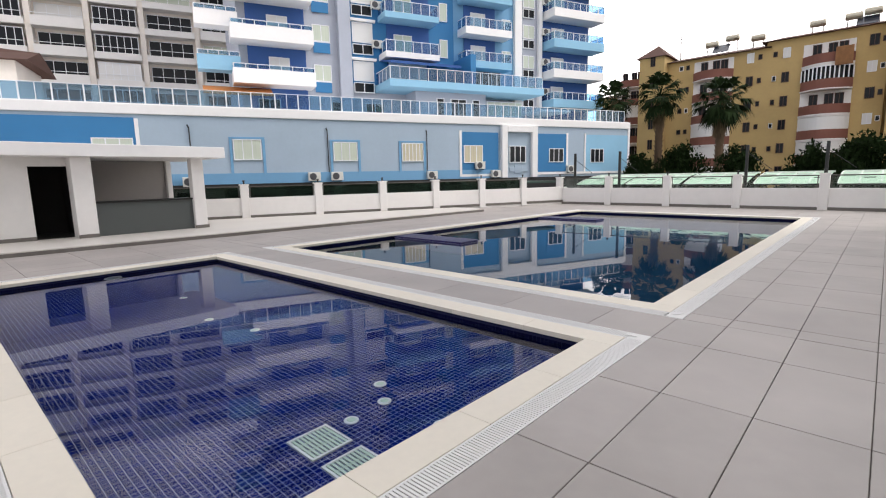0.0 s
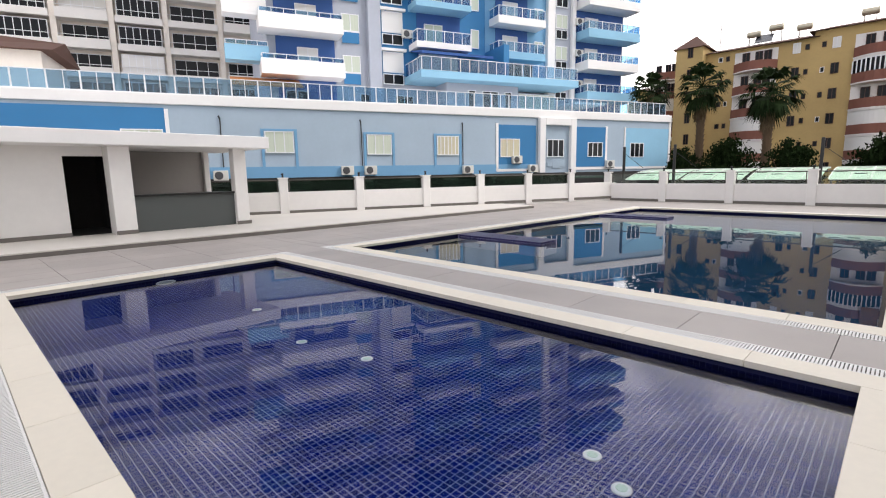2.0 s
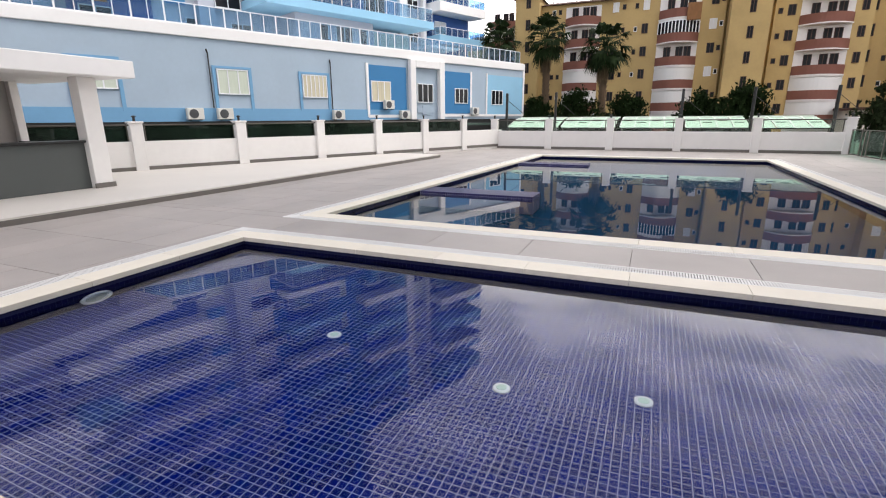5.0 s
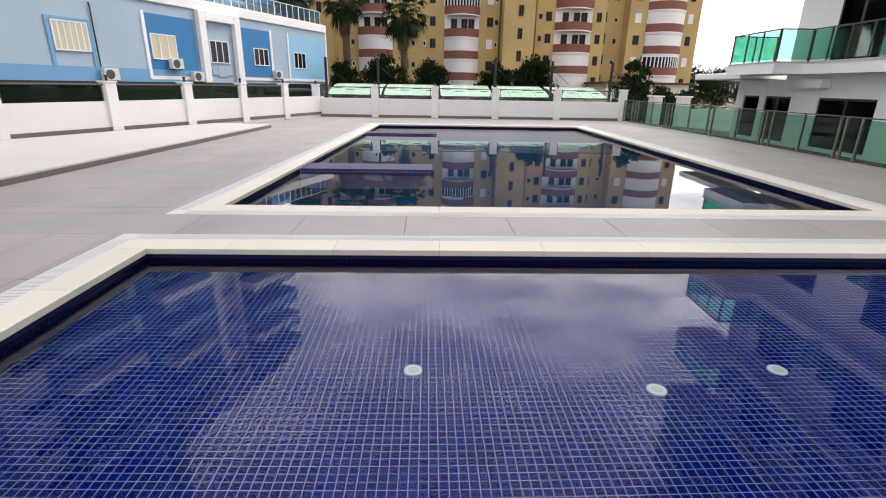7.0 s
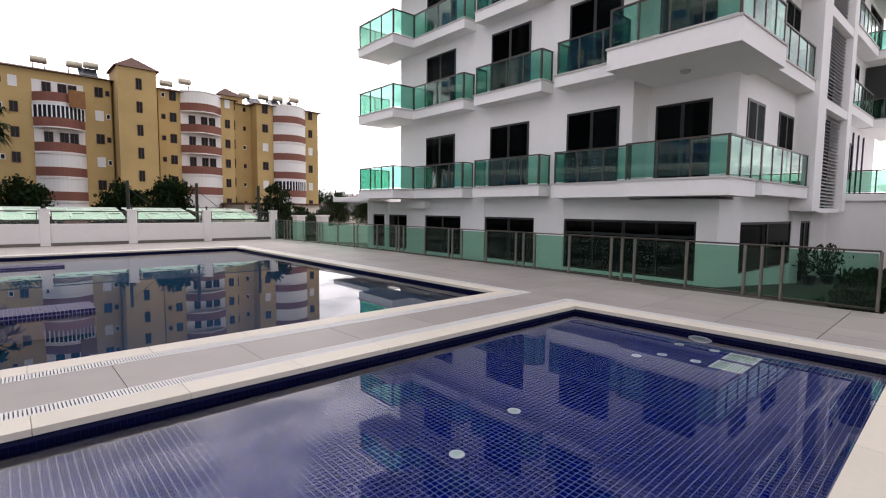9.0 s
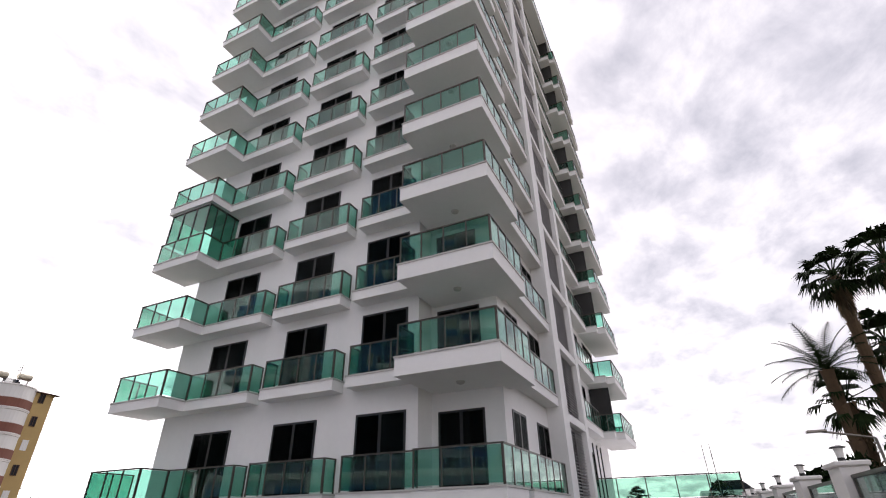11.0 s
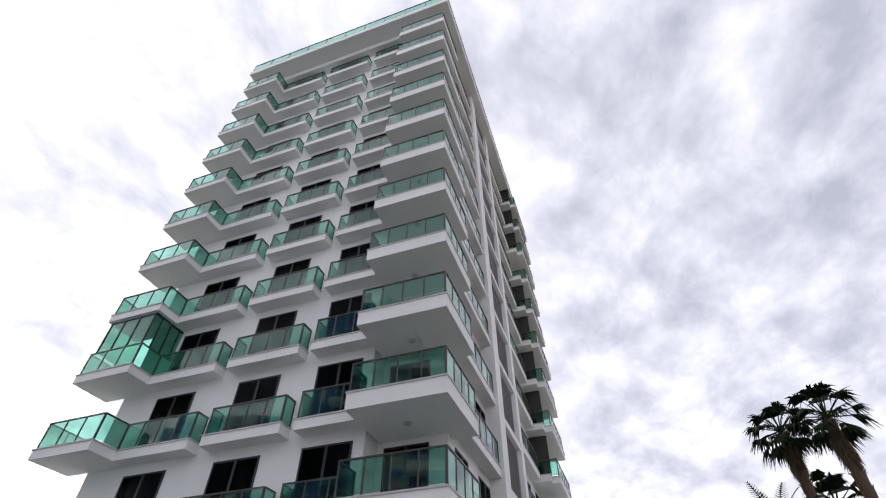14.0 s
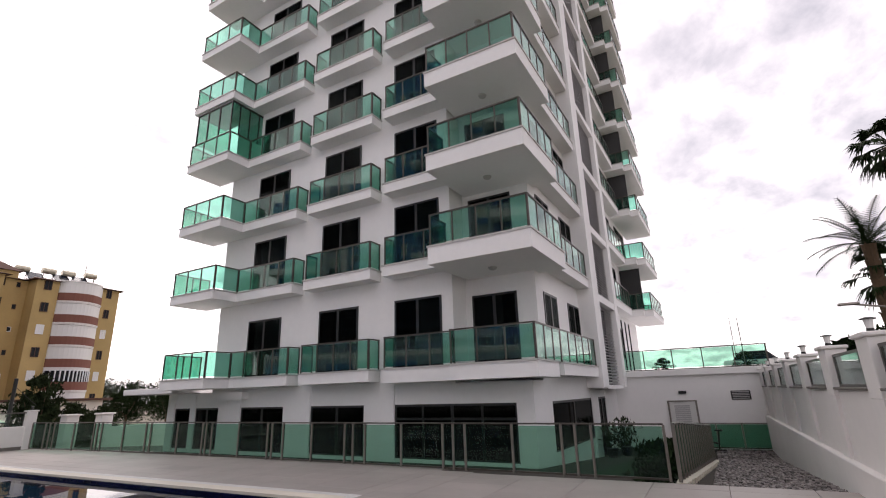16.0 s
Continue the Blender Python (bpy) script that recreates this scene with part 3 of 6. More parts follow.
def glazed_door(x, y0, y1, z0, z1, axis="x"):
    """Dark framed two-leaf door or window set in a wall that faces -x (or -y)."""
    def bx(g, a, b, c, d, e, f):
        return g.box(a, b, c, d, e, f) if axis == "x" else g.box(b, a, c, e, d, f)
    g = Geo()
    w = 0.07
    bx(g, x - 0.03, y0, z0, x + 0.06, y0 + w, z1)
    bx(g, x - 0.03, y1 - w, z0, x + 0.06, y1, z1)
    bx(g, x - 0.03, y0 + w, z1 - w, x + 0.06, y1 - w, z1)
    bx(g, x - 0.03, y0 + w, z0, x + 0.06, y1 - w, z0 + 0.05)
    mid = (y0 + y1) / 2
    if y1 - y0 > 1.1:
        bx(g, x - 0.035, mid - 0.05, z0 + 0.05, x + 0.05, mid + 0.05, z1 - w)
    f = part("window", g, FRAME_DARK, tower)
    p = Geo()
    if z0 < 1.9:
        bx(p, x - 0.012, y0 + w, z0 + 0.05, x - 0.004, y1 - w, z1 - w)
        part("pane", p, WINDOW_GLASS, f)
        return f
    bx(p, x - 0.028, y0 + w, z0 + 0.05, x - 0.024, y1 - w, z1 - w)
    part("pane", p, CURTAIN_GLASS, f)
    # near-black panel painted as an unlit room; the wall behind is solid
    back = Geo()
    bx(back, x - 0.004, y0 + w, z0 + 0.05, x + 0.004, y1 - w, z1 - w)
    part("interior", back, ROOM_SHADE, f)
    rnd = random.Random(int(y0 * 137 + z0 * 71))
    a, b = y0 + w, y1 - w
    drawn = rnd.choice((0, 0, 0, (a, mid), (a, b), (a, a + (b - a) * 0.8), (mid, b), (a + (b - a) * 0.3, b)))
    if drawn:
        c = Geo()
        n = max(4, int((drawn[1] - drawn[0]) / 0.045))
        vs = []
        for i in range(n + 1):
            u, d = drawn[0] + (drawn[1] - drawn[0]) * i / n, x - (0.007 if i % 2 else rnd.uniform(0.015, 0.021))
            vs += [(d, u, z0 + 0.06), (d, u, z1 - w)] if axis == "x" else [(u, d, z0 + 0.06), (u, d, z1 - w)]
        c.add(vs, [(2 * i, 2 * i + 2, 2 * i + 3, 2 * i + 1) for i in range(n)])
        part("curtain", c, CURTAIN, f, "pale grey sheer curtain")
    return f


for k, z in Z.items():
    top = z + 2.2
    # left balcony, wrapping the corner
    balcony(z, [(6.0, 8.84, 6.6, 11.95), (4.95, 11.95, 6.6, 14.68)],
            [((6.05, 8.89), (6.05, 12.0)), ((6.05, 12.0), (5.0, 12.0)), ((5.0, 12.0), (5.0, 14.63)), ((5.0, 14.63), (6.6, 14.63)), ((6.05, 8.89), (6.6, 8.89))])
    balcony(z, [(6.0, 5.2, 6.6, 8.28)], [((6.05, 5.25), (6.05, 8.23)), ((6.05, 5.25), (6.6, 5.25)), ((6.05, 8.23), (6.6, 8.23))])
    if k > 1:
        balcony(z, [(6.0, 2.3, 6.6, 4.68)], [((6.05, 2.3), (6.05, 4.63)), ((6.05, 4.63), (6.6, 4.63))])
        balcony(z, [(5.0, -0.85, 7.5, 2.3), (7.5, -0.85, 8.0, 0.0)], [((5.05, -0.8), (5.05, 2.25)), ((5.05, 2.25), (6.0, 2.25)), ((5.05, -0.8), (7.95, -0.8))], 0.56)
    else:
        balcony(z, [(6.0, 2.1, 6.6, 4.68), (5.75, -0.5, 7.5, 2.1)], [((6.05, 2.1), (6.05, 4.63)), ((5.8, -0.45), (5.8, 2.1)), ((5.8, 2.1), (6.05, 2.1)), ((6.05, 4.63), (6.6, 4.63)), ((5.8, -0.45), (8.0, -0.45))], 0.45)
    balcony(z, [(8.0, -0.5, 12.3, 0.0)], [((8.0, -0.45), (12.25, -0.45)), ((12.25, -0.45), (12.25, 0.0))])
    glazed_door(6.6, 9.95, 11.8, z, top)
    glazed_door(6.6, 6.15, 7.98, z, top)
    glazed_door(6.6, 2.8, 4.6, z, top)
    glazed_door(7.5, 0.62, 2.16, z, top)
    glazed_door(0.0, 8.15, 9.5, z + 1.0, top, "y")
    glazed_door(0.0, 10.8, 12.25, z + (0.3 if k > 1 else 0.9), top, "y")

for y0, y1 in openings:
    glazed_door(6.68, y0, y1, -0.24, 1.32)
for y in (1.6, 3.6):
    part("mullion", Geo().box(6.64, y - 0.03, -0.2, 6.72, y + 0.03, 1.28), FRAME_DARK, tower)
part("transom", Geo().box(6.63, 0.6, 0.86, 6.72, 4.6, 0.93), FRAME_DARK, tower)
glazed_door(0.06, 8.15, 12.9, -0.12, 1.3, "y")
glazed_door(0.06, 13.9, 15.2, -0.9, 1.3, "y")
part("canopy", Geo().box(5.5, 14.7, 1.92, 9.0, 18.2, 2.15, 0.02), WHITE, tower, "thin white entrance canopy")
part("beam", Geo().box(6.3, 11.5, 1.62, 6.6, 12.7, 1.9), WHITE, tower)

# vertical fins with louvred panels on the side
fin = Geo()
fin.box(12.35, -0.62, 1.65, 13.3, 0.0, ROOF_Z - 0.5).box(16.4, -0.62, 1.65, 17.0, 0.0, ROOF_Z - 0.5)
for z in list(Z.values())[1:]:
    fin.box(13.3, -0.6, z - 0.75, 16.4, -0.3, z - 0.45)
fin.box(13.3, -0.55, 1.6, 16.4, -0.02, 1.75)
part("fin", fin, WHITE, tower, "white vertical fin wall")
zs = [1.75] + [z - 0.45 for z in list(Z.values())[1:]]
LOUVRE = material("grey_louvre_blade", (0.42, 0.41, 0.41), 0.5, var=0.06, bump=0)
for i in range(len(zs)):
    z0, z1 = zs[i], (zs[i + 1] - 0.3 if i + 1 < len(zs) else ROOF_Z - 0.6)
    # dark backing paints in the shade between the blades
    lv = part("louvre_panel", Geo().box(13.3, -0.12, z0, 16.4, -0.05, z1), GAP_SHADE, tower, "grey slatted louvre with shade painted on its backing")
    blades = Geo()
    z = z0 + 0.05
    while z < z1 - 0.05:
        blades.add([(13.3, -0.42, z), (16.4, -0.42, z), (16.4, -0.30, z + 0.07), (13.3, -0.30, z + 0.07),
                    (13.3, -0.42, z + 0.015), (16.4, -0.42, z + 0.015), (16.4, -0.30, z + 0.085), (13.3, -0.30, z + 0.085)],
                   [(0, 1, 5, 4), (4, 5, 6, 7), (1, 0, 3, 2), (0, 4, 7, 3), (1, 2, 6, 5)])
        z += 0.12
    part("blade", blades, LOUVRE, lv)
# far side strip with small balconies and deep far corner balconies
for k, z in Z.items():
    if k > 1:
        balcony(z, [(17.0, -0.55, 21.6, 0.0)], [((17.1, -0.5), (21.5, -0.5)), ((21.55, -0.5), (21.55, 0.0))])
        balcony(z, [(22.4, -1.55, 27.2, 0.0), (21.9, -1.1, 22.4, 0.0)], [((22.45, -1.5), (27.1, -1.5)), ((22.45, -1.5), (22.45, 0.0)), ((27.15, -1.5), (27.15, 0.0))])
        glazed_door(0.0, 22.7, 25.6, z, z + 2.3, "y")
        if k not in (3, 9):
            sc = part("balcony_screen", Geo().box(22.5, -1.1, z, 22.56, -0.02, z + 2.4).box(22.56, -0.12, z, 26.6, -0.06, z + 2.4), FRAME_DARK, tower, "dark folding balcony glazing")
    glazed_door(0.0, 17.4, 18.9, z + 0.6, z + 2.2, "y")
    glazed_door(0.0, 19.8, 21.2, z + 0.6, z + 2.2, "y")
# glazed-in corner balcony on the fourth level
z = Z[4]
en = part("balcony_enclosure", Geo().box(4.97, 12.0, z + 2.40, 5.05, 14.42, z + 2.47).box(5.05, 12.0, z + 2.40, 6.6, 12.06, z + 2.47), FRAME_DARK, tower, "dark framed glass enclosing one corner balcony")
for y in (12.05, 12.85, 13.65, 14.38):
    part("bar", Geo().box(4.98, y - 0.025, z + 0.97, 5.04, y + 0.025, z + 2.40), FRAME_DARK, en)
for x in (5.4, 5.9, 6.4):
    part("bar", Geo().box(x - 0.02, 12.0, z + 0.97, x + 0.02, 12.05, z + 2.40), FRAME_DARK, en)
part("pane", Geo().box(5.005, 12.05, z + 0.99, 5.015, 14.38, z + 2.4).box(5.0, 12.02, z + 0.99, 6.6, 12.03, z + 2.4).box(5.0, 14.39, z + 0.99, 6.6, 14.40, z + 2.4), GREEN_GLASS, en)
# roof terrace railing and ceiling lamps under the wide balconies
top_rail = part("roof_railing", Geo().box(4.97, -1.12, ROOF_Z, 5.03, 15.05, ROOF_Z + 0.06), WHITE, tower)
glass_run(top_rail, (5.0, -1.1), (5.0, 15.0), ROOF_Z + 0.05, 0.95, 1.6)
glass_run(top_rail, (5.0, -1.1), (26.8, -1.1), ROOF_Z + 0.05, 0.95, 1.6)
part("roof_beam", Geo().box(6.05, -0.2, ROOF_Z - 1.05, 6.6, 13.7, ROOF_Z - 0.5), WHITE, tower, "white beam under the roof slab")
dome = Geo().lathe([(0.04, -0.09), (0.11, -0.06), (0.14, 0.0)], 14).mesh("ceiling_lamp", material("dull_lamp_bowl", (0.45, 0.44, 0.42), 0.4, var=0.05))
for z in list(Z.values())[1:]:
    part("ceiling_lamp", dome, None, tower, "small round ceiling lamp", pose(6.4, 0.9, z - 0.56))


# ---------------------------------------------------------------- strip behind the glass fence
def ramp_z(x):
    return -0.1 - 0.075 * max(0.0, min(x, 14.0) - 3.3)


LAWN = material("short_green_lawn", (0.014, 0.030, 0.009), 0.95, var=0.35, scale=20, stain=0.2, bump=0.4)
SOIL = material("garden_soil", (0.04, 0.034, 0.027), 0.95, var=0.3, stain=0.2)
ramp = Geo()
for y0, y1 in ((-6.05, 23),):
    ramp.add([(3.2, y0, -0.1), (14, y0, ramp_z(14)), (14, y1, ramp_z(14)), (3.2, y1, -0.1), (60, y0, ramp_z(14)), (60, y1, ramp_z(14))],
             [(0, 1, 2, 3), (1, 4, 5, 2)])
structure("garden_bed", ramp, SOIL, "soil strip between fence and building")
structure("lawn", Geo().add([(4.9, -3.6, ramp_z(4.9) + 0.03), (12.2, -3.6, ramp_z(12.2) + 0.03), (12.2, -1.6, ramp_z(12.2) + 0.03), (4.9, -1.6, ramp_z(4.9) + 0.03)],
                            [(0, 1, 2, 3)]), LAWN, "small strip of mown lawn")

# flat mixed pebbles laid beside the boundary wall
PEBBLE = material("mixed_grey_pebble", (0.17, 0.15, 0.145), 0.7, var=0.25, island=0.75, bump=0.1)
random.seed(11)
peb = Geo()
x = 3.35
while x < 17.2:
    y = -6.0
    size = 0.11 if x < 9 else 0.16
    while y < (-4.05 if x > 3.9 else -3.7):
        a, b, h = size * random.uniform(0.6, 1.0), size * random.uniform(0.3, 0.55), random.uniform(0.02, 0.045)
        m = Matrix.Translation((x + random.uniform(-0.03, 0.03), y + random.uniform(-0.03, 0.03), ramp_z(x))) @ pose(0, 0, 0, 0, 0, random.uniform(-40, 40))
        ring = [(a * math.cos(t) * 0.62, b * math.sin(t) * 0.8) for t in (0, 1.05, 2.1, 3.14, 4.2, 5.25)]
        vs = [(px, py, 0) for px, py in ring] + [(px * 0.75, py * 0.75, h) for px, py in ring]
        peb.add(vs, [(i, (i + 1) % 6, 6 + (i + 1) % 6, 6 + i) for i in range(6)] + [tuple(range(6, 12))], m)
        y += size * 0.72
    x += size * 0.95
solid("pebbles", peb, PEBBLE, "bed of flat mixed grey and brown pebbles", "pebbles", kind="stuff")


# ---------------------------------------------------------------- glass fence along the terrace
def fence_x(y):
    return 3.32 + 0.034 * (min(y, 12.0) + 3.55) - 0.05 * max(0.0, y - 12.0)


def fence_run(points, label):
    f = thing("glass_fence", label, "fence", group="terrace glass fences")
    for (x0, y0, z0), (x1, y1, z1) in zip(points, points[1:]):
        d = math.hypot(x1 - x0, y1 - y0)
        m = Matrix.Translation((x0, y0, z0)) @ Matrix.Rotation(math.atan2(y1 - y0, x1 - x0), 4, "Z")
        if d > 0.15:
            part("pane", Geo().box(0.03, -0.005, 0.06, d - 0.03, 0.005, 0.93), FENCE_GLASS, f, m=m)
        part("post", Geo().box(-0.022, -0.03, 0, 0.022, 0.03, 0.96, 0.004), STEEL, f, m=m)
        part("rail", Geo().box(0, -0.03, 0.955, d, 0.03, 0.985, 0.006), BRONZE, f, m=m)
        part("bottom_rail", Geo().box(0.02, -0.018, 0.02, d - 0.02, 0.018, 0.055), BRONZE, f, m=m)
    x, y, z = points[-1]
    part("post", Geo().box(-0.022, -0.03, 0, 0.022, 0.03, 0.96, 0.004), STEEL, f, m=Matrix.Translation((x, y, z)))


ys = [-3.4, -2.08, -1.76, -1.48, -0.42, 0.70, 1.0, 1.27, 2.41, 3.5, 3.88, 4.15, 5.29, 6.36, 6.79, 6.97, 8.2, 9.42, 9.7, 9.87, 11.15, 12.55, 12.8, 13.98, 15.2, 15.45, 15.65, 16.85, 18.1, 18.4, 18.7, 19.6]
fence_run([(fence_x(y), y, 0.0) for y in ys], "green tinted glass fence with bronze posts beside the pool")
fence_run([(3.34 + 0.42 * i, -3.56 - 0.026 * i, 0.0 if i == 0 else ramp_z(3.34 + 0.42 * i) + 0.12) for i in range(0, 20)], "short green glass fence with close-set posts on a kerb")
fence_run([(17.0, -3.3 - 0.92 * i, ramp_z(17) + 0.05) for i in range(0, 4)], "green glass fence in front of the service wall")
kerb = Geo()
for i in range(19):
    x0, x1 = 3.34 + 0.42 * i, 3.34 + 0.42 * (i + 1)
    kerb.box(x0, -3.68 - 0.026 * i, ramp_z(x0) - 0.2, x1, -3.48 - 0.026 * i, ramp_z(x0) + 0.09)
structure("kerb", kerb, COPING, "pale stone kerb under the side fence")


# ---------------------------------------------------------------- boundary wall with lantern pillars
structure("wall_south", Geo().box(-26, -6.35, -2.6, 18, -6.15, 1.5), WHITE_LOW, "white boundary wall with lantern pillars")
structure("wall_south_plinth", Geo().box(-26, -6.15, -1.2, 17.6, -6.02, 0.42, 0.02), WHITE_LOW, "white sloping plinth of the boundary wall")
south_pillars = [-20.3, -17.6, -14.9, -12.2, -9.5, -6.8, -4.1, -1.4, 1.25, 3.9, 6.55, 9.2, 11.85, 14.5, 17.1]
sp_mesh = Geo().box(-0.28, -0.2, 1.4, 0.28, 0.11, 2.16, 0.01).box(-0.26, -0.1, -1.2, 0.26, 0.10, 1.4).box(-0.31, -0.23, 2.16, 0.31, 0.15, 2.22, 0.02).mesh("pillar", WHITE_LOW)
for x in south_pillars:
    solid("wall_pillar", sp_mesh, None, "wide white pillar with a flat cap on the boundary wall", "pillar", pose(x, -6.2, 0), group="boundary wall pillars")
    l = thing("pillar_lamp", "dark mushroom lantern on a white pillar", "lamp", pose(x, -6.22, 2.22), group="boundary lanterns")
    part("stem", Geo().lathe([(0.040, 0), (0.042, 0.06), (0.056, 0.17)], 12), GRATE, l)
    part("collar", Geo().lathe([(0.046, 0.0), (0.046, 0.05), (0.038, 0.062)], 12), FRAME_DARK, l)
    part("cap", Geo().lathe([(0.085, 0.17), (0.095, 0.18), (0.04, 0.20)], 14), FRAME_DARK, l, "dark flat cap")
for a, b in zip(south_pillars, south_pillars[1:]):
    structure("window_sill", Geo().box(a + 0.3, -6.42, 1.5, b - 0.3, -6.08, 1.54, 0.008), SKIRT, "grey stone sill")
    w = thing("glass_windbreak", "bronze framed glass panel on the boundary wall", "glass panel", pose(0, -6.2, 0), group="boundary wall panels")
    part("pane", Geo().box(a + 0.36, -0.005, 1.58, b - 0.36, 0.005, 2.02), FROSTED, w)
    g = Geo().box(a + 0.3, -0.025, 2.02, b - 0.3, 0.025, 2.06).box(a + 0.3, -0.02, 1.54, b - 0.3, 0.02, 1.58)
    g.box(a + 0.3, -0.02, 1.58, a + 0.36, 0.02, 2.02).box(b - 0.36, -0.02, 1.58, b - 0.3, 0.02, 2.02)
    part("frame", g, BRONZE, w)
structure("wall_west_end", Geo().box(-26.2, -6.3, -2.6, -24, 3, 2.6), WHITE_LOW, "plain white wall closing the terrace")

# service podium behind the pebbles
pod = thing("service_podium", "low white service building with grey door and roof terrace", "building", TOWER)
part("wall", Geo().box(17.5, -6.6, -2, 40, 0.0, 2.05), WHITE, pod)
part("cornice", Geo().box(17.35, -6.6, 2.05, 40, 0.0, 2.32, 0.02), WHITE, pod)
dr = part("door", Geo().box(17.46, -3.2, -0.95, 17.5, -2.15, 0.98), GRATE, pod, "pale grey metal service door")
part("frame", Geo().box(17.43, -3.25, -0.95, 17.5, -3.18, 1.03).box(17.43, -2.17, -0.95, 17.5, -2.10, 1.03).box(17.43, -3.18, 0.98, 17.5, -2.17, 1.03), STEEL, dr)
for i in range(12):
    part("slat", Geo().box(17.445, -2.95, -0.1 + 0.08 * i, 17.46, -2.35, -0.05 + 0.08 * i), LOUVRE, dr)
vt = part("vent", Geo().box(17.47, -5.25, 1.02, 17.5, -4.55, 1.38), FRAME_DARK, pod, "dark louvred vent")
for i in range(5):
    part("slat", Geo().box(17.455, -5.2, 1.06 + 0.065 * i, 17.47, -4.6, 1.09 + 0.065 * i), LOUVRE, vt)
part("lamp", Geo().box(17.42, -2.9, 1.3, 17.5, -2.6, 1.42, 0.01), FRAME_DARK, pod)
tr = part("terrace_railing", Geo().box(17.5, -6.1, 2.32, 17.56, -0.1, 2.36), BRONZE, pod)
glass_run(tr, (17.5, -6.1), (17.5, -0.2), 2.34, 0.85, 1.15, FENCE_GLASS)
glass_run(tr, (17.5, -6.1), (21.5, -6.3), 2.34, 0.85, 0.5, FENCE_GLASS)
gal = part("glazed_lobby", Geo().box(17.6, -0.5, 2.32, 24, 0.0, 2.4), WHITE, pod, "tall glazed lobby corner")
for i in range(6):
    part("mullion", Geo().box(17.6 + 1.1 * i, -0.06, 2.4, 17.66 + 1.1 * i, 0.0, 5.1), FRAME_DARK, gal)
for x, z in ((20.6, 4.7), (27.5, 5.5)):
    solid("flag_pole", Geo().tube((x, -5.9, 2.3), (x, -5.9, z), 0.024, 0.016), STEEL, "thin grey metal mast on the roof terrace", "mast")

# exercise bike and bin by the service fence
bike = thing("exercise_bike", "dark exercise bike standing on the pebbles", "bike", pose(16.2, -4.0, ramp_z(16.2) + 0.03, 0, 0, 80))
part("frame", Geo().tube((-0.45, 0, 0.05), (0.45, 0, 0.05), 0.03).tube((-0.2, 0, 0.05), (-0.28, 0, 0.75), 0.03).tube((0.1, 0, 0.1), (0.38, 0, 0.95), 0.03).tube((-0.2, 0, 0.3), (0.2, 0, 0.35), 0.03), FRAME_DARK, bike)
part("flywheel", Geo().lathe([(0.22, -0.03), (0.24, 0), (0.22, 0.03)], 18, pose(0.3, 0, 0.3, 90, 0, 0)), FRAME_DARK, bike)
part("seat", Geo().box(-0.42, -0.1, 0.75, -0.14, 0.1, 0.81, 0.03), FRAME_DARK, bike)
part("handlebar", Geo().tube((0.38, -0.25, 0.98), (0.38, 0.25, 0.98), 0.02), FRAME_DARK, bike)
random.seed(5)
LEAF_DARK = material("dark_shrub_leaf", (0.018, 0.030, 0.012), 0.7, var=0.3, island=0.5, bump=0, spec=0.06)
for x, y, h in ((13.2, -0.7, 1.2), (14.4, -1.0, 1.4), (15.6, -0.8, 1.1)):
    pl = thing("potted_shrub", "dark leafy shrub in a black pot by the wall", "plant", pose(x, y, ramp_z(x)), group="potted shrubs")
    part("pot", Geo().lathe([(0.16, 0), (0.22, 0.3), (0.24, 0.32), (0.2, 0.33)], 14), FRAME_DARK, pl)
    g = Geo()
    for i in range(160):
        c = Vector((random.gauss(0, 0.22), random.gauss(0, 0.22), random.uniform(0.35, h)))
        m = Matrix.Translation(c) @ pose(0, 0, 0, random.uniform(0, 360), random.uniform(0, 360), random.uniform(0, 360))
        g.add([(-0.1, 0, 0), (0, -0.03, 0.01), (0.1, 0, 0), (0, 0.03, 0.01)], [(0, 1, 2, 3)], m)
    part("leaves", g, LEAF_DARK, pl)

hg = Geo()
for i in range(2600):
    x = random.uniform(3.75, 9.5)
    c = Vector((x, random.gauss(-3.05, 0.16), ramp_z(x) + random.uniform(0.0, 0.62 + 0.12 * math.sin(x * 3))))
    m = Matrix.Translation(c) @ pose(0, 0, 0, random.uniform(0, 360), random.uniform(0, 360), random.uniform(0, 360))
    hg.add([(-0.09, 0, 0), (0, -0.035, 0.01), (0.09, 0, 0), (0, 0.035, 0.01)], [(0, 1, 2, 3)], m)
hedge = thing("hedge", "low dark green hedge behind the glass fence", "hedge")
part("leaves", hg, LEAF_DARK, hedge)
part("stems", Geo().tube((4.2, -3.05, -0.2), (4.2, -3.05, 0.3), 0.03).tube((5.6, -3.05, -0.3), (5.6, -3.05, 0.3), 0.03).tube((7.2, -3.05, -0.45), (7.2, -3.05, 0.2), 0.03).tube((8.6, -3.05, -0.55), (8.6, -3.05, 0.1), 0.03), SOIL, hedge)


# ---------------------------------------------------------------- windows shared by the neighbouring blocks
_units = {}


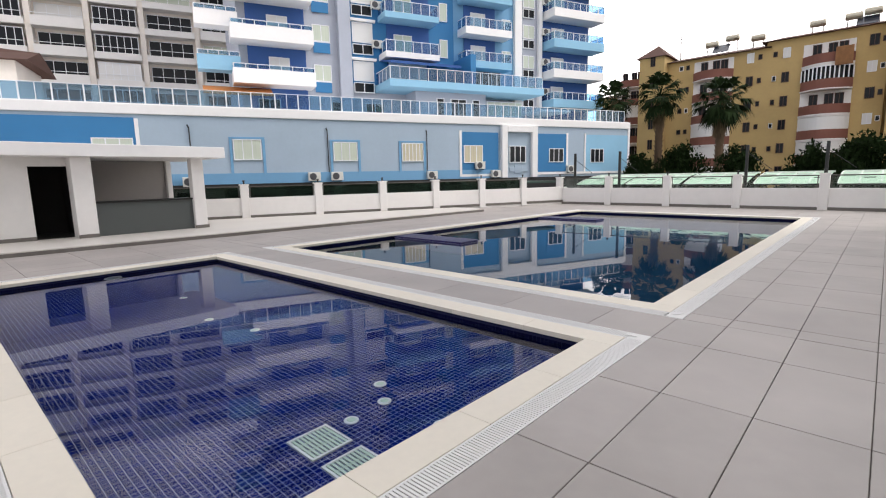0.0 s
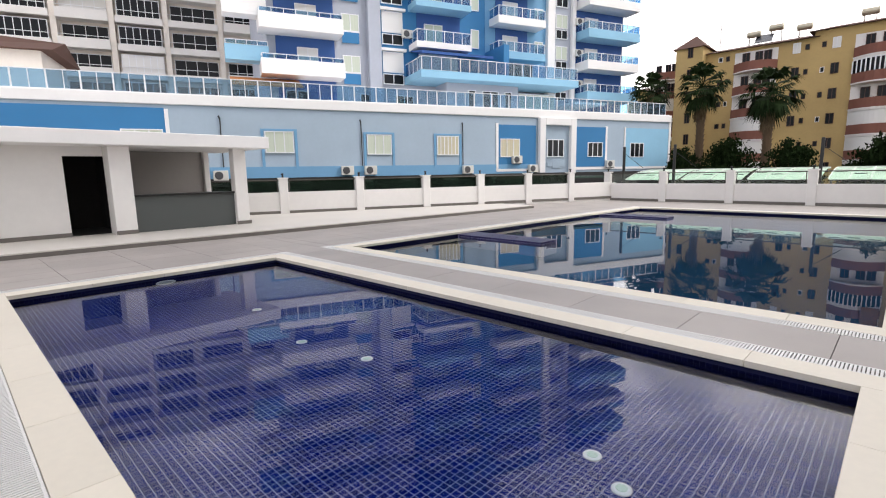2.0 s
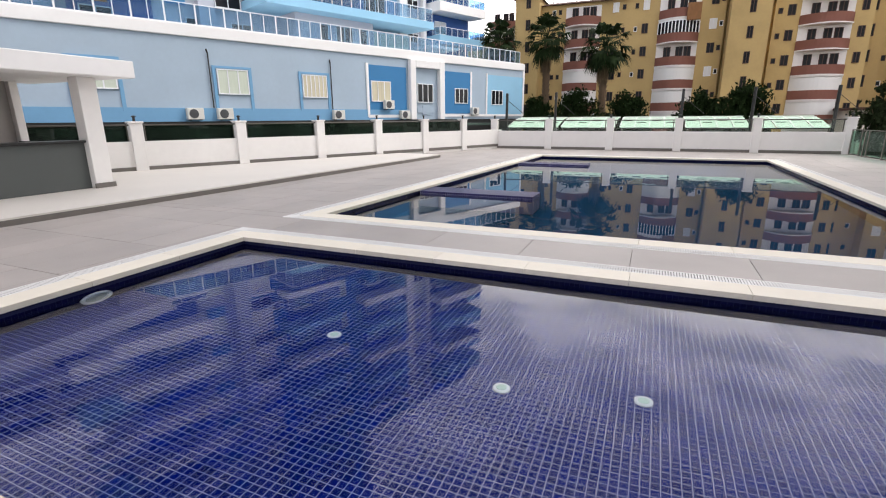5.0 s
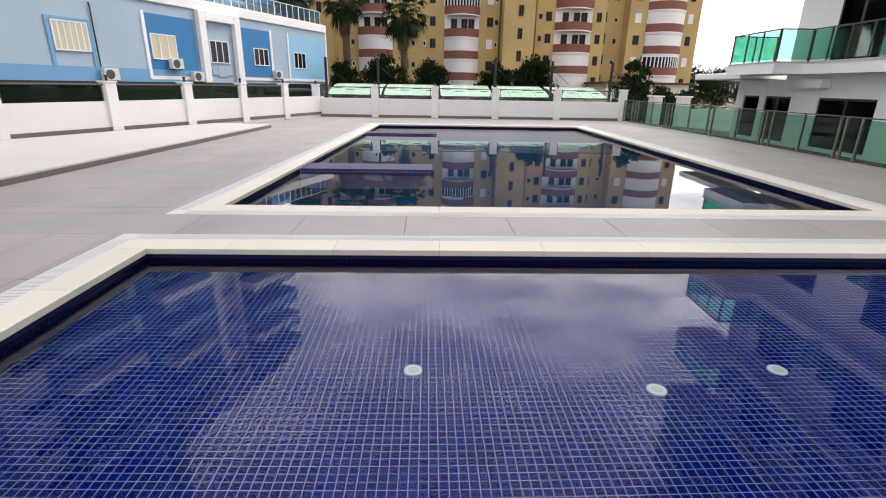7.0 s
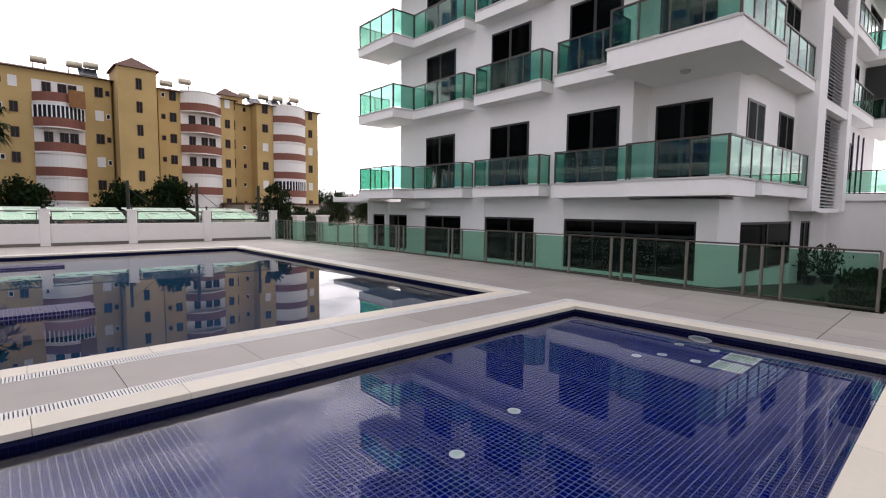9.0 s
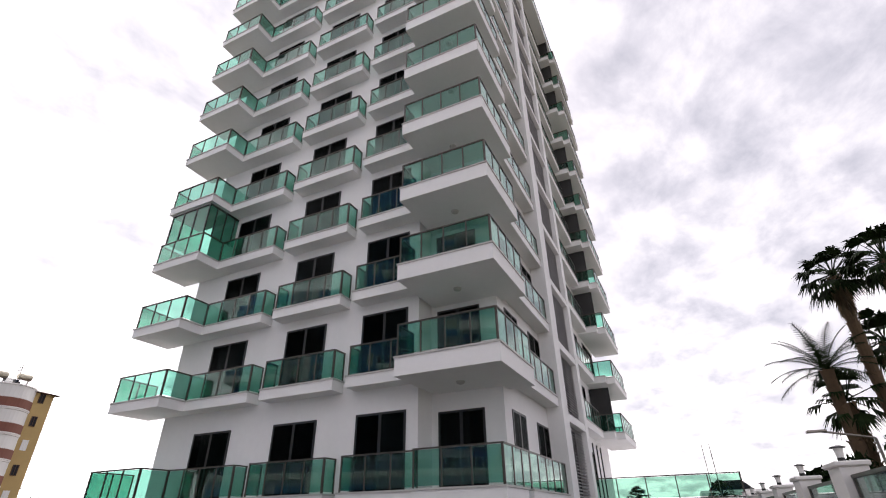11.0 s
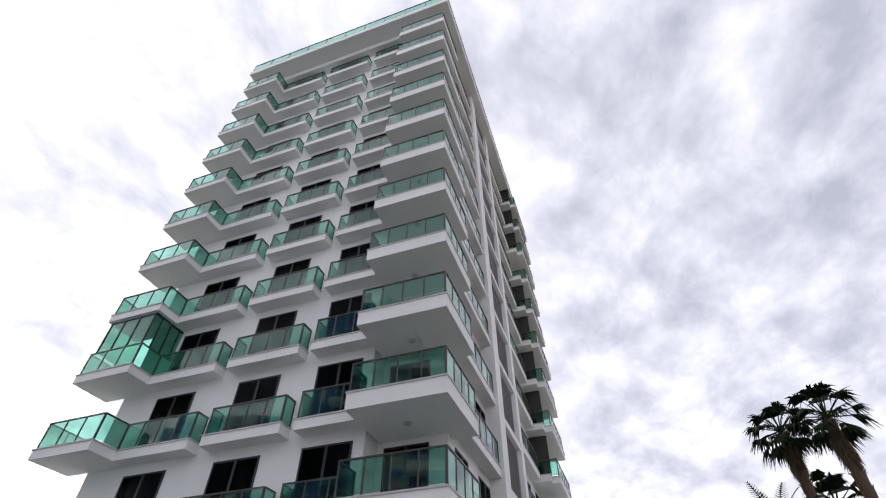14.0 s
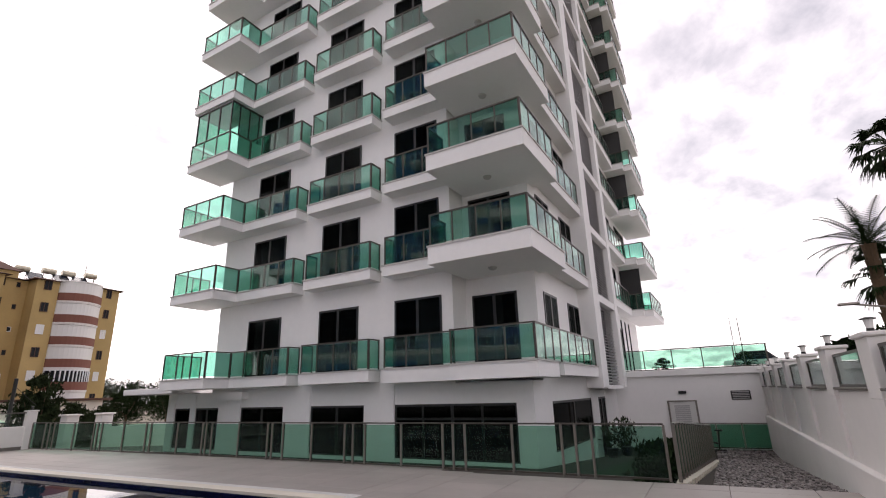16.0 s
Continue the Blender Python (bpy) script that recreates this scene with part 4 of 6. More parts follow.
def window_unit(parent, m, w, h, frame_mat, pane_mat, bars=1, name="window", label="", t=0.06):
    """Framed window centred on x, sill at z 0, outside towards local -y."""
    key = (w, h, frame_mat.name, pane_mat.name, bars, t)
    if key not in _units:
        g = Geo().box(-w / 2, -0.05, 0, -w / 2 + t, 0.05, h).box(w / 2 - t, -0.05, 0, w / 2, 0.05, h)
        g.box(-w / 2 + t, -0.05, h - t, w / 2 - t, 0.05, h).box(-w / 2 + t, -0.07, 0, w / 2 - t, 0.05, t)
        posts = [Geo().box(x - t / 2, -0.045, t, x + t / 2, 0.045, h - t).mesh("bar", frame_mat) for x in [-w / 2 + w * (i + 1) / (bars + 1) for i in range(bars)]]
        _units[key] = (g.mesh(name, frame_mat), Geo().box(-w / 2 + t, -0.02, t, w / 2 - t, -0.01, h - t).mesh("pane", pane_mat), posts)
    f = part(name, _units[key][0], None, parent, label, m)
    if parent.parent is None:
        part("pane", _units[key][1], None, f)
        for post in _units[key][2]:
            part("bar", post, None, f)
    else:
        part("pane", _units[key][1], None, parent, "", m)
        for post in _units[key][2]:
            part("bar", post, None, parent, "", m)
    return f


def ac_unit(m, label="white outdoor air conditioner with a round fan grille"):
    a = thing("air_conditioner", label, "air conditioner", m, group="outdoor air conditioners")
    part("casing", Geo().box(-0.42, -0.3, 0, 0.42, 0, 0.6, 0.02), AC_WHITE, a)
    part("fan_grille", Geo().lathe([(0.24, 0), (0.24, 0.015), (0.2, 0.02), (0.05, 0.025)], 20, pose(-0.1, -0.3, 0.3, 90, 0, 0)), AC_DARK, a)
    part("bracket", Geo().box(-0.3, -0.3, -0.05, -0.26, 0.02, 0).box(0.26, -0.3, -0.05, 0.3, 0.02, 0), FRAME_DARK, a)
    return a


AC_WHITE = material("aged_white_casing", (0.66, 0.65, 0.60), 0.5, var=0.08, stain=0.12, stain_scale=2)
AC_DARK = material("dark_fan_grille", (0.06, 0.06, 0.065), 0.5, var=0.2)
BLIND = material("cream_vertical_blind", (0.58, 0.53, 0.38), 0.7, var=0.25, scale=3, stretch=(7, 7, 0.2))
SHEER = material("pale_green_sheer", (0.55, 0.60, 0.50), 0.6, var=0.12, scale=3, stretch=(5, 5, 0.2))
DARK_PANE = material("dark_reflecting_pane", (0.012, 0.014, 0.017), 0.15, var=0.1, bump=0, spec=0.15)
PD = -31.0
POD = LEFT @ Matrix.Translation((0.86, -4.55, 1.59)) @ Matrix.Diagonal((0.843, 0.843, 0.843, 1)) @ Matrix.Translation((-0.86, 4.55, -1.59))


def on_podium(s, z, out=0.0):
    return pose(PD + out, s, z, 0, 0, 90)


podium = thing("podium_building", "long low blue and white commercial block with roof terrace", "building", POD)
part("wall", Geo().box(-58, -34, -2.6, PD, 33.6, 5.7), PALE_BLUE, podium)
part("parapet", Geo().box(-58, -34, 5.7, PD + 0.14, 33.7, 6.3, 0.03), WHITE, podium, "white parapet band")
part("plinth_band", Geo().box(PD, -5.5, 1.4, PD + 0.06, 19.4, 2.1), MID_BLUE, podium, "mid blue painted base band")
# near-black sheet: the shade on the ground storey is put into its colour
part("wall_base", Geo().box(PD, -34, -2.6, PD + 0.05, 33.6, 1.4), FRAME_DARK, podium, "ground storey sheet painted near-black for its shade")
part("panel", Geo().box(PD, -30, 2.1, PD + 0.05, -6.7, 5.5), BLUE, podium, "bright blue wall panel")
part("panel_edge", Geo().box(PD, -6.7, 1.4, PD + 0.08, -6.5, 5.45), WHITE, podium)
part("panel", Geo().box(PD, 15.55, 1.75, PD + 0.05, 19.0, 5.1), BLUE, podium, "bright blue wall panel")
part("panel", Geo().box(PD, 22.9, 1.85, PD + 0.05, 26.1, 5.1), BLUE, podium, "bright blue wall panel")
part("panel", Geo().box(PD, 28.35, 1.75, PD + 0.05, 33.5, 5.1), LIGHT_BLUE, podium, "light blue wall panel")
for s0, s1 in ((15.35, 15.55), (26.1, 26.3), (28.2, 28.35)):
    part("panel_edge", Geo().box(PD, s0, 1.6, PD + 0.08, s1, 5.2), WHITE, podium)
part("panel_edge", Geo().box(PD, 15.4, 1.55, PD + 0.08, 19.2, 1.75), WHITE, podium)
part("panel_edge", Geo().box(PD, 22.9, 1.6, PD + 0.08, 33.6, 1.8), WHITE, podium)
part("portal", Geo().box(PD, 19.2, 1.4, PD + 0.35, 19.75, 5.7, 0.03).box(PD, 22.25, 1.4, PD + 0.35, 22.8, 5.7, 0.03).box(PD, 19.75, 5.15, PD + 0.35, 22.25, 5.7, 0.03), WHITE, podium, "white portal frame round a window")
part("corner_post", Geo().box(PD - 0.2, 33.5, 1.4, PD + 0.1, 33.72, 5.7), WHITE, podium)
part("portal_crest", Geo().box(PD + 0.02, 20.1, 1.9, PD + 0.07, 21.9, 2.25, 0.02).box(PD + 0.02, 20.6, 1.75, PD + 0.08, 21.4, 2.45, 0.02), PALE_BLUE, podium)
for s, z, w, h, pane, bars, trim in ((-0.45, 2.95, 1.75, 1.35, SHEER, 2, True), (6.1, 2.85, 1.75, 1.35, SHEER, 2, True), (11.3, 2.8, 1.75, 1.38, BLIND, 5, True),
                                     (16.6, 2.65, 1.75, 1.4, BLIND, 2, False), (20.9, 2.65, 1.65, 1.4, DARK_PANE, 2, False), (25.0, 2.65, 1.6, 1.2, DARK_PANE, 2, False),
                                     (29.7, 2.6, 1.6, 1.25, DARK_PANE, 2, False), (-7.9, 3.55, 2.1, 0.75, SHEER, 2, False), (-14.5, 3.55, 2.1, 0.75, SHEER, 2, False)):
    window_unit(podium, on_podium(s, z, 0.05), w, h, WHITE_RAIL, pane, bars, "window", "white framed window")
    if trim:
        g = Geo().box(PD, s - 1.1, 1.9, PD + 0.07, s - 0.93, z + h + 0.15).box(PD, s + 0.93, 1.9, PD + 0.07, s + 1.1, z + h + 0.15).box(PD, s - 0.93, z + h + 0.03, PD + 0.07, s + 0.93, z + h + 0.15)
        part("window_surround", g, MID_BLUE, podium, "mid blue painted window surround")
rail = part("terrace_railing", Geo().box(PD + 0.02, -33, 6.3, PD + 0.06, 33.5, 6.34), WHITE_RAIL, podium)
for i in range(42):
    s0 = -30 + 1.5 * i
    glass_run(rail, (PD + 0.02, s0), (PD + 0.02, s0 + 1.5), 6.3, 1.0, 0.75, BLUE_GLASS, WHITE_RAIL)
for s, z in ((3.75, 1.5), (5.35, 1.5), (12.8, 1.45), (17.1, 2.15), (18.6, 1.45), (-6.3, 1.3), (-4.0, 1.3)):
    ac_unit(POD @ pose(PD + 0.12, s, z, 0, 0, 90))
ac = ac_unit(POD @ pose(PD + 0.1, 26.5, 1.75, 0, 0, 90), "tall twin outdoor air conditioner on a blue wall")
for s in (-3.8, 4.85, 12.5):
    pp = thing("rain_pipe", "thin grey drain pipe on a blue wall", "pipe", POD)
    part("pipe", Geo().tube((PD + 0.08, s, 2.1), (PD + 0.08, s, 4.95), 0.035), FRAME_DARK, pp)
    part("elbow", Geo().tube((PD + 0.08, s, 4.95), (PD + 0.14, s - 0.08, 5.15), 0.045), FRAME_DARK, pp)

# glazed veranda and its clutter, half hidden behind the slanting wall
structure("lane", Geo().box(-27, -30, -0.6, -17.85, 60, -0.5), material("lane_asphalt", (0.06, 0.06, 0.06), 0.9, var=0.2, stain=0.2), "shaded asphalt lane", LEFT)
shed = Geo().box(-22.5, -32, 1.15, -18.3, 14.5, 1.25)
solid("veranda_roof", shed, material("dark_green_canopy", (0.03, 0.06, 0.045), 0.6, var=0.2), "dark green canopy roof over the lane", "canopy", LEFT)

# green translucent carport roofs behind the back wall
CARPORT = material("pale_green_polycarbonate", (0.50, 0.70, 0.53), 0.35, var=0.10, stain=0.12)
CARPORT_EDGE = material("white_carport_strip", (0.78, 0.82, 0.76), 0.5, var=0.06)
def arc_strip(x0, x1, lift, n=8):
    """Strip of the bowed roof, from its low eave to its ridge, in one piece."""
    vs = []
    for k in range(n + 1):
        y, z = 3.0 * k / n, 1.0 + lift + 0.46 * math.sin(1.5 * k / n)
        vs += [(x0, y, z), (x1, y, z), (x1, y, z - 0.02), (x0, y, z - 0.02)]
    fs = [(0, 3, 2, 1), (4 * n, 4 * n + 1, 4 * n + 2, 4 * n + 3)]
    for k in range(n):
        a, b = 4 * k, 4 * k + 4
        fs += [(a, a + 1, b + 1, b), (a + 1, a + 2, b + 2, b + 1), (a + 2, a + 3, b + 3, b + 2), (a + 3, a, b, b + 3)]
    return Geo().add(vs, fs)


for x in (-10.95, -8.15, -5.3, -2.4, 0.55):
    cp = thing("carport", "pale green arched translucent carport roof", "carport", pose(x, 21.2, 0), group="carports behind the wall")
    for j in range(4):
        part("sheet", arc_strip(0.66 * j + 0.02, 0.66 * j + 0.64, 0.015 * (j % 2)), CARPORT, cp)
        part("strip", arc_strip(0.66 * j - 0.02, 0.66 * j + 0.03, 0.04), CARPORT_EDGE, cp)
        part("flap", Geo().box(0.66 * j + 0.05, 1.7 + 0.5 * (j % 2), 1.0 + 0.46 * math.sin((1.7 + 0.5 * (j % 2)) / 2) + 0.03, 0.66 * j + 0.60, 1.82 + 0.5 * (j % 2), 1.0 + 0.46 * math.sin((1.7 + 0.5 * (j % 2)) / 2) + 0.07), CARPORT_EDGE, cp, "white roof vent flap")
        part("rib", Geo().box(0.66 * j + 0.1, 0.9 + 0.4 * ((j + 1) % 2), 1.0 + 0.46 * math.sin((0.9 + 0.4 * ((j + 1) % 2)) / 2) + 0.02, 0.66 * j + 0.5, 0.94 + 0.4 * ((j + 1) % 2), 1.0 + 0.46 * math.sin((0.9 + 0.4 * ((j + 1) % 2)) / 2) + 0.05), FRAME_DARK, cp, "dark clamp bar")
    part("ridge", Geo().box(0, 2.95, 1.44, 2.66, 3.05, 1.52), CARPORT_EDGE, cp)
    part("gutter", Geo().box(0, -0.05, 0.95, 2.66, 0.05, 1.0), FRAME_DARK, cp)
    part("post", Geo().tube((0.1, 0, -2.75), (0.1, 0, 0.97), 0.04), STEEL, cp)
    part("post", Geo().tube((2.55, 0, -2.75), (2.55, 0, 0.97), 0.04), STEEL, cp)
for x in (-10.95, -8.42, -2.66, 0.16, 3.15):
    solid("lamp_post", Geo().box(x - 0.06, 20.9, -2.7, x + 0.06, 21.02, 2.72, 0.02), FRAME_DARK, "square black metal post behind the wall", "post", group="black posts")
    solid("hanging_cable", Geo().tube((x, 20.96, 2.4), (x + 0.95, 21.1, 1.62), 0.012), FRAME_DARK, "thin black stay wire running down from a post", "cable", group="stay wires")


# ---------------------------------------------------------------- blue tower block behind the podium
bt = thing("blue_tower_block", "blue and white apartment tower with wide balconies", "building", LEFT)
BD = -36.4
part("wall", Geo().box(-52, -0.4, 6.0, BD, 18.4, 43.5).box(-52, 18.4, 6.0, BD, 32.6, 28.0), GREY_BLUE, bt)
part("wall_panel", Geo().box(BD, 8.0, 9.2, BD + 0.12, 17.2, 43.3), BLUE, bt, "bright blue wall field")
part("wall_panel", Geo().box(BD, 17.2, 9.2, BD + 0.14, 23.4, 27.8), MID_BLUE, bt, "mid blue wall field")
part("pilaster", Geo().box(BD, 6.9, 6.0, BD + 0.6, 7.9, 43.4, 0.03), GREY_BLUE, bt, "grey vertical pilaster")
part("pilaster", Geo().box(BD, 23.4, 6.0, BD + 0.5, 24.2, 28.0, 0.03), WHITE, bt, "white vertical pilaster")
part("pilaster", Geo().box(BD, 26.2, 6.0, BD + 0.4, 26.6, 28.0, 0.03), WHITE, bt)
part("recess", Geo().box(BD, 0.2, 6.2, BD + 0.06, 4.4, 43.0), NAVY, bt, "deep blue balcony recess")
part("recess", Geo().box(BD, 26.7, 6.2, BD + 0.06, 32.4, 27.6), NAVY, bt, "deep blue balcony recess")
part("recess", Geo().box(BD + 0.12, 11.0, 9.4, BD + 0.18, 14.8, 43.0), NAVY, bt, "deep blue balcony recess")
part("recess", Geo().box(BD + 0.14, 18.2, 9.4, BD + 0.2, 21.4, 27.6), NAVY, bt, "deep blue balcony recess")


def solid_balcony(s0, s1, z, depth, mat, h, rail_h, name="balcony", half=0.0):
    """Balcony with a solid parapet and a pipe or glass rail above."""
    x = BD + depth
    g = Geo().box(BD, s0, z, x, s1, z + 0.18)
    g.box(x - 0.12, s0, z + 0.18, x, s1, z + h, 0.01).box(BD, s0, z + 0.18, x - 0.12, s0 + 0.12, z + h).box(BD, s1 - 0.12, z + 0.18, x - 0.12, s1, z + h)
    b = part(name, g, mat, bt)
    glass_run(b, (x - 0.06, s0 + 0.05), (x - 0.06, s1 - 0.05), z + h, rail_h, 0.75, BLUE_GLASS, WHITE_RAIL)
    glass_run(b, (BD, s0 + 0.06), (x - 0.06, s0 + 0.06), z + h, rail_h, 0.9, BLUE_GLASS, WHITE_RAIL)
    glass_run(b, (BD, s1 - 0.06), (x - 0.06, s1 - 0.06), z + h, rail_h, 0.9, BLUE_GLASS, WHITE_RAIL)
    return b


def bwin(s, z, w, h, pane=None, bars=1, out=0.08):
    window_unit(bt, pose(BD + out, s, z, 0, 0, 90), w, h, WHITE_RAIL, pane or SHEER, bars)


for k in range(12):
    z = 8.45 + 2.98 * k
    solid_balcony(-1.0, 4.7, z, 1.9, WHITE, 1.0, 0.3)
    solid_balcony(-3.2, -0.4, z + 0.9, 1.2, LIGHT_BLUE if k % 2 == 0 else WHITE, 1.0, 0.3)
    bwin(2.4, z + 0.2, 1.5, 2.1, SHUTTER, 1, 0.1)
    # french window with a blue glass rail, and a shuttered window in the bay
    bwin(5.65, z + 0.75, 1.35, 1.25, SHEER, 1)
    br = part("window_rail", Geo().box(BD + 0.1, 4.95, z + 0.68, BD + 0.14, 6.35, z + 0.74), WHITE_RAIL, bt)
    part("pane", Geo().box(BD + 0.1, 5.0, z - 0.1, BD + 0.13, 6.3, z + 0.68), BLUE, br)
    bwin(8.95, z + 0.95, 1.7, 1.55, SHUTTER, 0, 0.16)
    bwin(8.95, z + 0.05, 1.7, 0.8, DARK_PANE, 1, 0.16)
    part("bay_frame", Geo().box(BD + 0.12, 7.95, z + 2.55, BD + 0.4, 10.0, z + 2.75), WHITE, bt)
for k in range(10):
    z = 11.1 + 2.98 * k
    solid_balcony(10.3, 15.0, z, 1.9, WHITE if k % 2 == 0 else LIGHT_BLUE, 0.45, 0.85)
    bwin(12.4, z + 0.2, 1.6, 2.0, SHEER, 1, 0.22)
    bwin(16.2, z + 0.7, 0.75, 1.5, SHEER, 0, 0.18)
    ac_unit(LEFT @ pose(BD + 0.35, 10.05, z + 0.9, 0, 0, 90), "small outdoor air conditioner on a blue facade")
for k in range(6):
    z = 10.9 + 2.75 * k
    if z > 26:
        break
    solid_balcony(17.6, 22.3, z, 1.7, LIGHT_BLUE if k % 2 == 0 else WHITE, 0.6, 0.75)
    bwin(19.6, z + 0.2, 1.5, 2.0, SHUTTER, 1, 0.24)
    bwin(22.6, z + 0.6, 0.9, 1.4, SHEER, 1, 0.2)
for k in range(7):
    z = 7.9 + 2.72 * k
    if z > 26:
        break
    solid_balcony(26.8, 32.9, z, 1.9, (LIGHT_BLUE, WHITE)[k % 2], 0.75, 0.65)
    bwin(25.2, z + 0.95, 1.3, 1.2, SHEER, 1)
    bwin(25.2, z + 0.05, 1.3, 0.8, DARK_PANE, 1)
    bwin(28.6, z + 0.2, 1.5, 2.0, SHUTTER, 1, 0.1)
    ac_unit(LEFT @ pose(BD + 0.35, 26.9, z + 1.3, 0, 0, 90), "small outdoor air conditioner on a blue facade")
# deep first floor terrace with mid blue fascia, awning and lobby below
tz = 8.55
ter = part("terrace", Geo().box(BD, 9.9, tz, BD + 3.6, 24.4, tz + 0.55, 0.02), LIGHT_BLUE, bt, "wide light blue terrace slab")
glass_run(ter, (BD + 3.5, 10.0), (BD + 3.5, 24.3), tz + 0.55, 0.95, 0.8, BLUE_GLASS, WHITE_RAIL)
glass_run(ter, (BD, 10.0), (BD + 3.5, 10.0), tz + 0.55, 0.95, 0.9, BLUE_GLASS, WHITE_RAIL)
part("awning", Geo().add([(BD + 0.2, 10.4, tz + 2.6), (BD + 2.6, 10.4, tz + 2.15), (BD + 2.6, 16.6, tz + 2.15), (BD + 0.2, 16.6, tz + 2.6),
                          (BD + 0.2, 10.4, tz + 2.5), (BD + 2.6, 10.4, tz + 1.95), (BD + 2.6, 16.6, tz + 1.95), (BD + 0.2, 16.6, tz + 2.5)],
                         [(0, 1, 2, 3), (7, 6, 5, 4), (1, 5, 6, 2), (0, 4, 5, 1), (3, 2, 6, 7)]), NAVY, bt, "navy awning over the terrace")
part("terrace_wall", Geo().box(BD, 17.2, tz + 0.55, BD + 3.2, 17.7, tz + 3.0), BLUE, bt)
bwin(12.8, tz + 0.6, 3.4, 1.9, SHUTTER, 3, 0.24)
bwin(20.5, tz + 0.6, 3.0, 1.9, DARK_PANE, 2, 0.24)
part("lobby_wall", Geo().box(BD, 12.6, 6.0, BD + 2.2, 19.2, tz), GREY_BLUE, bt)
for s, w in ((14.8, 0.7), (16.5, 1.5), (18.2, 0.7)):
    window_unit(bt, pose(BD + 2.25, s, 6.35, 0, 0, 90), w, 1.7, WHITE_RAIL, DARK_PANE, 1 if w > 1 else 0)
window_unit(bt, pose(BD + 1.2, 21.8, 6.9, 0, 0, 90), 3.8, 1.3, WHITE_RAIL, SHEER, 4)
part("lobby_canopy", Geo().box(BD, 24.2, 7.2, BD + 3.4, 27.6, 7.4, 0.02), WHITE, bt)
for s in (1.5, 7.0, 9.8):
    bwin(s, 6.2, 1.6, 1.5, DARK_PANE, 1, 0.1)
solid("awning", Geo().add([(BD + 0.2, -3.0, 8.4), (BD + 2.4, -3.0, 7.6), (BD + 2.4, 1.6, 7.6), (BD + 0.2, 1.6, 8.4), (BD + 0.2, -3.0, 8.3), (BD + 2.4, -3.0, 7.5), (BD + 2.4, 1.6, 7.5), (BD + 0.2, 1.6, 8.3)],
                          [(0, 1, 2, 3), (7, 6, 5, 4), (1, 5, 6, 2), (0, 4, 5, 1), (3, 2, 6, 7)]), material("orange_brown_awning", (0.45, 0.17, 0.04), 0.8, var=0.1), "orange awning over a ground floor terrace", "awning", LEFT)

# ---------------------------------------------------------------- beige tower and small house further off
bg = thing("beige_tower_block", "beige apartment tower with glazed balconies", "building", LEFT)
GD = -60.0
part("wall", Geo().box(-76, -34, -2.7, GD, 5.5, 28.5), BEIGE, bg)
for c, (s0, s1, style) in enumerate(((-33, -27.5, 1), (-27, -22.8, 0), (-22.3, -18, 2), (-17.5, -13.2, 1), (-12.6, -8.4, 2), (-7.9, -3.2, 0), (-2.6, 1.6, 1), (2.1, 5.3, 2))):
    part("pier", Geo().box(GD, s1, 6, GD + 1.0, s1 + 0.5, 28.4), BEIGE, bg)
    for k in range(8):
        z = 6.4 + 2.72 * k
        slabm = part("balcony", Geo().box(GD, s0, z - 0.2, GD + 1.3, s1, z + 0.05).box(GD + 1.2, s0, z + 0.05, GD + 1.3, s1, z + (0.75 if style == 1 else 0.45)), WHITE_LOW, bg, "off-white balcony slab and parapet")
        pane = DARK_PANE if (k + 2 * c) % 5 else (SHUTTER, SHEER)[k % 2]
        window_unit(slabm, pose(GD + (1.1 if style == 2 else 0.1), (s0 + s1) / 2, z + 0.45, 0, 0, 90), s1 - s0 - 0.4, 1.75, WHITE_RAIL, pane, 5 if style == 2 else 3)
        part("rail", Geo().box(GD + 1.28, s0, z + 0.95, GD + 1.32, s1, z + 1.0), WHITE_RAIL, slabm)
house = thing("small_house", "small cream house with an overhanging tiled roof", "house", LEFT)
part("wall", Geo().box(-47, -24, 5.5, -41, -14.6, 10.2), BEIGE, house)
part("roof", Geo().add([(-48, -25, 10.2), (-40.4, -25, 10.2), (-40.4, -13.8, 10.2), (-48, -13.8, 10.2), (-44, -25, 12.2), (-44, -13.8, 11.4)],
                       [(3, 2, 1, 0), (0, 1, 4), (2, 3, 5), (1, 2, 5, 4), (3, 0, 4, 5)]), ROOF_TILE, house)


# ---------------------------------------------------------------- ochre apartment block
SHUTTER_BROWN = material("dark_brown_window_frame", (0.075, 0.035, 0.022), 0.7, var=0.2)
OCH = Matrix.Translation((-5.4, -4.5, 1.5)) @ Matrix.Diagonal((0.77, 0.77, 0.77, 1)) @ Matrix.Translation((5.4, 4.5, -1.5))
yb = thing("ochre_apartment_block", "ochre apartment block with rounded terracotta balconies", "building", OCH)
YY = 66.0
FLOORS = [0.75 + 2.7 * k for k in range(6)]
EAVE = 16.0
# stepped front: projecting and receding bays
bays = [(-31, -22, 71, 12.6), (-22, -19.0, 67.5, 14.9), (-19.0, -7.6, 66.0, EAVE - 0.6), (-7.6, 3.2, 66.0, EAVE), (3.2, 8.2, 67.0, EAVE), (8.2, 17.5, 66.2, EAVE), (17.5, 20.6, 68.2, EAVE), (20.6, 30.2, 66.0, EAVE)]
